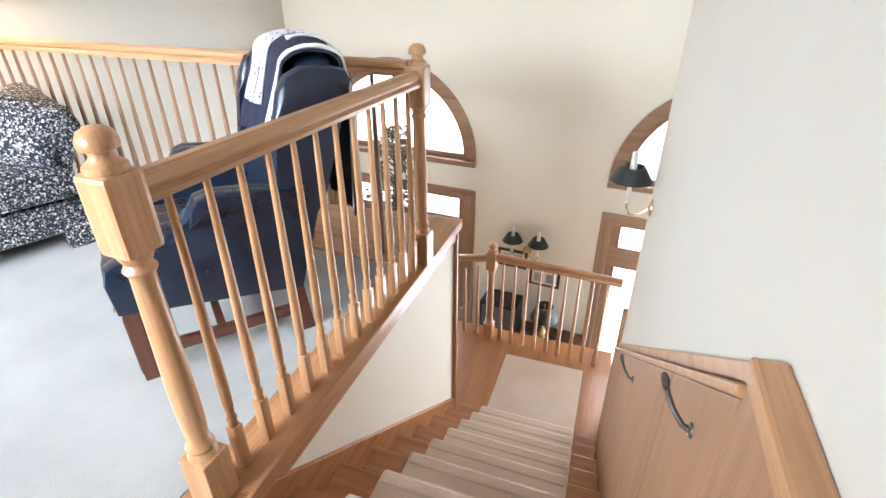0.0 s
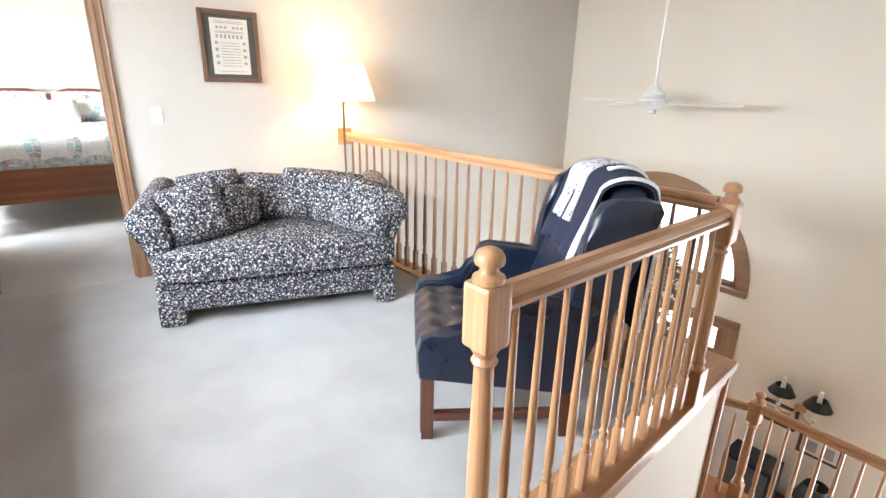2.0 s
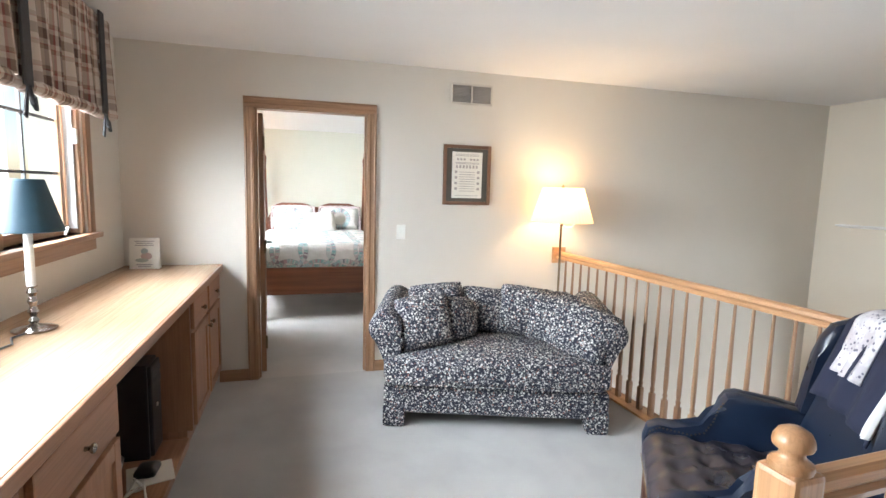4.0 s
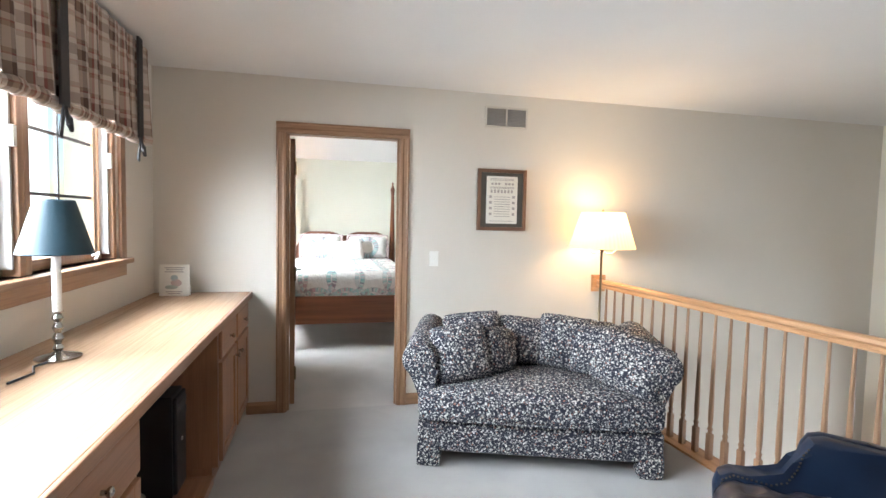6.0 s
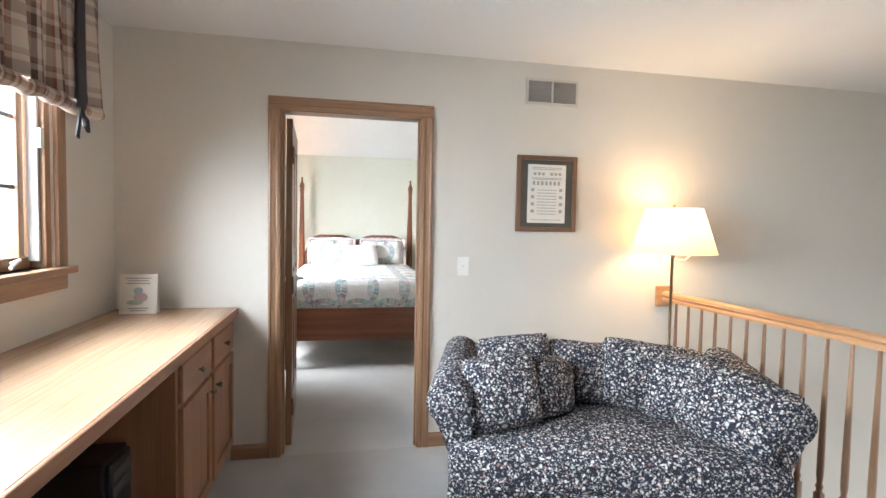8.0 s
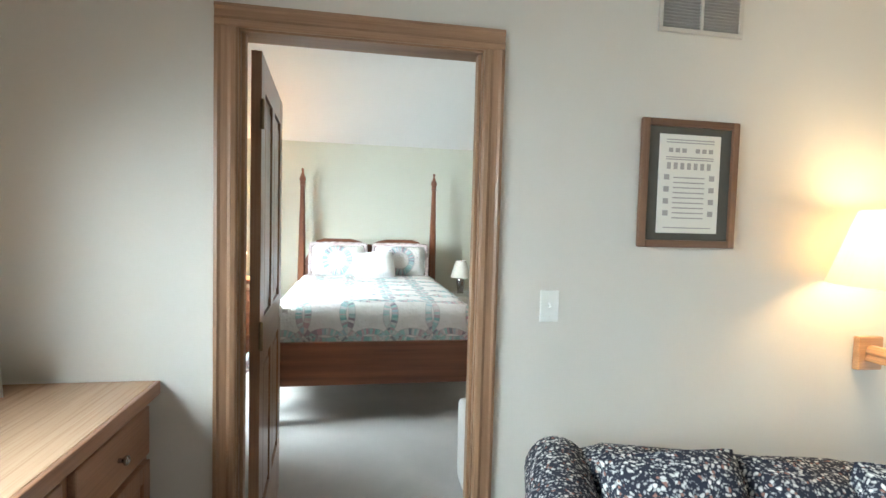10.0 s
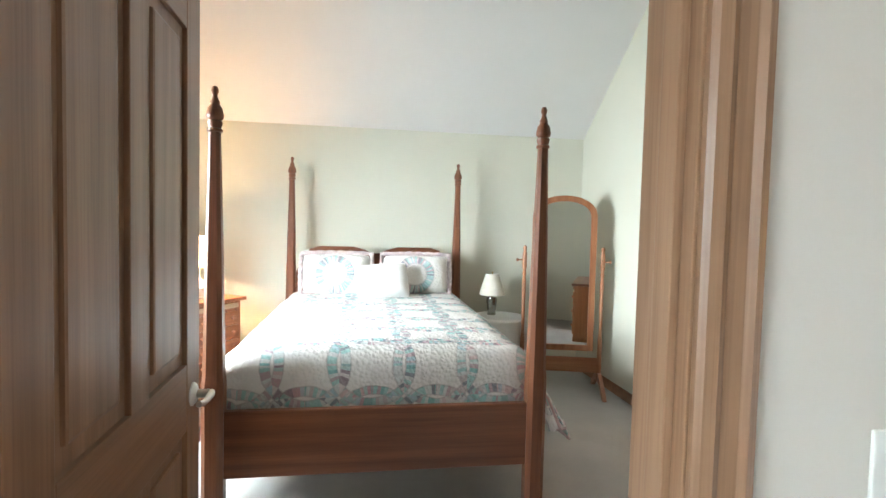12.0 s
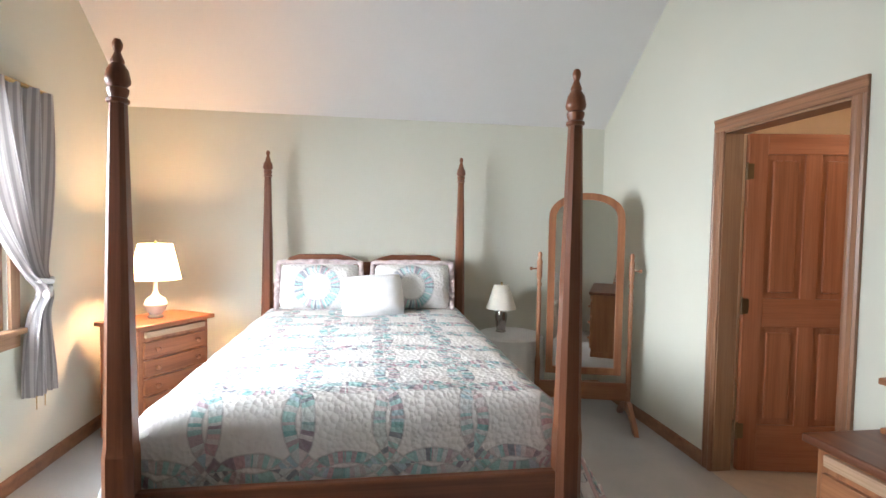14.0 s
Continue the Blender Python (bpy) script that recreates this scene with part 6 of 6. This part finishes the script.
def sconce(m, n_arms, label):
    th = thing("wall_sconce", m, label, "sconce")
    part("back_plate", lathe([(0.05, 0), (0.048, 0.008), (0.02, 0.016), (0, 0.018)], 20), BRASS, th, smooth=True, at=pose(0, 0, 0, 90, 0, 0))
    for k in range(n_arms):
        x = 0.0 if n_arms == 1 else (-0.14 + 0.28 * k)
        arm = part("arm", tube([(0, -0.01, 0), (x * 0.3, -0.06, -0.05), (x * 0.8, -0.11, -0.05), (x, -0.13, -0.01), (x, -0.13, 0.03)], 0.008, 8), BRASS, th, smooth=True)
        part("candle", lathe([(0.022, 0.02), (0.012, 0.035), (0.011, 0.14)], 12), WHITE_ENAMEL, arm, at=Matrix.Translation((x, -0.13, 0)))
        bm = lathe([(0.11, 0.145), (0.062, 0.225)], 28)
        bmesh.ops.delete(bm, geom=[f for f in bm.faces if len(f.verts) > 4], context="FACES_ONLY")
        sh = part("shade", bm, BLACK_SHADE, arm, "black-green paper shade", at=Matrix.Translation((x, -0.13, 0)))
        sh.modifiers.new("thickness", "SOLIDIFY").thickness = 0.003
        part("chimney", lathe([(0.018, 0.14), (0.02, 0.2), (0.016, 0.30)], 12), WHITE_ENAMEL, arm, at=Matrix.Translation((x, -0.13, 0)))


sconce(pose(-2.12, FAR_Y - 0.001, -1.36), 2, "brass double wall sconce with black shades on the far wall")
sconce(STAIR @ Matrix.Translation((1.115, 2.10, 0.16)) @ pose(0, 0, 0, 0, 0, -90), 1, "brass wall sconce with a dark shade beside the stairs")


def small_picture(x, z, w, h):
    th = thing("framed_photograph", pose(x, FAR_Y - 0.001, z), "small dark-framed photograph with a pale mat on the far wall", "picture", "photographs on the far wall")
    part("frame", box(-w, w, -0.02, 0, -h, h, 0.004), wood("mahogany", 0), th)
    part("mat", box(-w + 0.03, w - 0.03, -0.023, -0.0205, -h + 0.03, h - 0.03), PAPER, th)
    for s in (-1, 1):
        part("photo", box(s * w * 0.38 - w * 0.26, s * w * 0.38 + w * 0.26, -0.025, -0.0232, -h * 0.5, h * 0.5), INK, th)


small_picture(-2.28, -1.50, 0.17, 0.11)
small_picture(-1.90, -1.66, 0.17, 0.11)
side = thing("sideboard", pose(-2.5, 4.42, LOW), "dark wooden sideboard under the photographs", "sideboard")
part("body", box(0, 1.12, 0.03, 0.48, 0.08, 0.50, 0.006), wood("mahogany", 0), side)
part("top", box(-0.02, 1.14, 0.01, 0.49, 0.50, 0.53, 0.006), wood("mahogany", 0), side)
for x in (0.0, 1.07):
    part("leg", box(x, x + 0.05, 0.03, 0.08, 0, 0.08), wood("mahogany", 2), side)
for k in range(3):
    part("door", box(0.03 + 0.36 * k, 0.37 + 0.36 * k, 0.015, 0.03, 0.10, 0.48, 0.004), wood("mahogany", 2), side)
radio = thing("dark_cabinet_box", pose(-2.52, 4.55, LOW + 0.53), "black box-shaped set standing on the sideboard", "box")
part("case", box(0, 0.42, 0, 0.30, 0, 0.38, 0.01), BLACK_PLASTIC, radio)
part("front_panel", box(0.03, 0.39, -0.01, 0.0, 0.04, 0.34, 0.004), LEAD, radio)
table_lamp(pose(-1.80, 4.62, LOW + 0.53), "brass table lamp with a black shade on the sideboard", [(0.06, 0), (0.06, 0.012), (0.02, 0.03), (0.05, 0.10), (0.02, 0.17), (0.012, 0.28)], BRASS, BLACK_SHADE, 0.31, 0.47, 0.15, 0.09)


def tree(x, y, base, top):
    """Potted slender tree with drooping twigs of narrow leaves."""
    th = thing("potted_tree", pose(x, y, base), "tall potted tree with sparse olive-brown leaves", "tree")
    h = top - base
    part("pot", lathe([(0.14, 0), (0.17, 0.05), (0.19, 0.30), (0.20, 0.32), (0.17, 0.32), (0.16, 0.28), (0, 0.28)], 28), TERRACOTTA, th, smooth=True)
    rnd = random.Random(5)
    tr = tube([(0, 0, 0.25), (0.02, 0.01, 0.9), (-0.01, 0.02, 1.6), (0.01, 0.0, h * 0.8), (0, 0, h)], [0.03, 0.026, 0.02, 0.012, 0.004], 8)
    lv = bmesh.new()
    for k in range(64):
        z = h * (0.40 + 0.58 * k / 64)
        a = k * 2.4 + rnd.random()
        reach = (0.50 * (1 - (z / h - 0.42) / 0.62)) * (0.7 + 0.5 * rnd.random()) + 0.08
        d = Vector((math.cos(a), math.sin(a), 0))
        pts = [Vector((0, 0, z)) + d * reach * f + Vector((0, 0, 0.10 * math.sin(f * 2.6) - 0.06 * f * f)) for f in (0, 0.35, 0.7, 1.0)]
        tube(pts, [0.007, 0.005, 0.004, 0.002], 5, tr)
        for q in range(30):
            f = 0.25 + 0.75 * rnd.random()
            p = Vector((0, 0, z)) + d * reach * f + Vector((0, 0, 0.10 * math.sin(f * 2.6) - 0.06 * f * f))
            dr = Vector((rnd.uniform(-1, 1), rnd.uniform(-1, 1), rnd.uniform(-0.8, 0.5))).normalized()
            sd = dr.orthogonal().normalized() * 0.011
            ln = 0.045 + 0.03 * rnd.random()
            lv.faces.new([lv.verts.new(c) for c in (p, p + dr * ln * 0.5 + sd, p + dr * ln, p + dr * ln * 0.5 - sd)])
    part("trunk", tr, BARK, th, smooth=True)
    tagged(part("crown", lv, LEAF, th), "narrow olive leaves on thin twigs", kind="stuff")


tree(-2.95, 3.55, LOW, 0.25)


# ---- distance outside the windows ----
def backdrop(name, m, w, h, tone, power):
    bm = bmesh.new()
    bm.faces.new([bm.verts.new(c) for c in ((-w, 0, -14), (w, 0, -14), (w, 0, h), (-w, 0, h))])
    mt = bpy.data.materials.new("bright_overcast_distance")
    mt.use_nodes = True
    nn, ll = mt.node_tree.nodes, mt.node_tree.links
    em = nn.new("ShaderNodeEmission")
    em.inputs[1].default_value = power
    c = coords(nn, ll, space="Object")
    f = noise_tex(nn, ll, c, 0.7, 5)
    ll.new(ramp(nn, ll, f, (0.3, tuple(t * 0.8 for t in tone)), (0.7, tone)), em.inputs[0])
    ll.new(em.outputs[0], nn["Material Output"].inputs[0])
    structure(name, bm, mt, "bright hazy daylight beyond the windows", "backdrop").matrix_basis = m


backdrop("backdrop_north", pose(-2, 11.0, 0), 12, 9, (0.95, 1.0, 1.0), 2.6)
backdrop("backdrop_south", pose(-4, -9.0, 0), 16, 9, (0.95, 1.0, 1.0), 2.6)
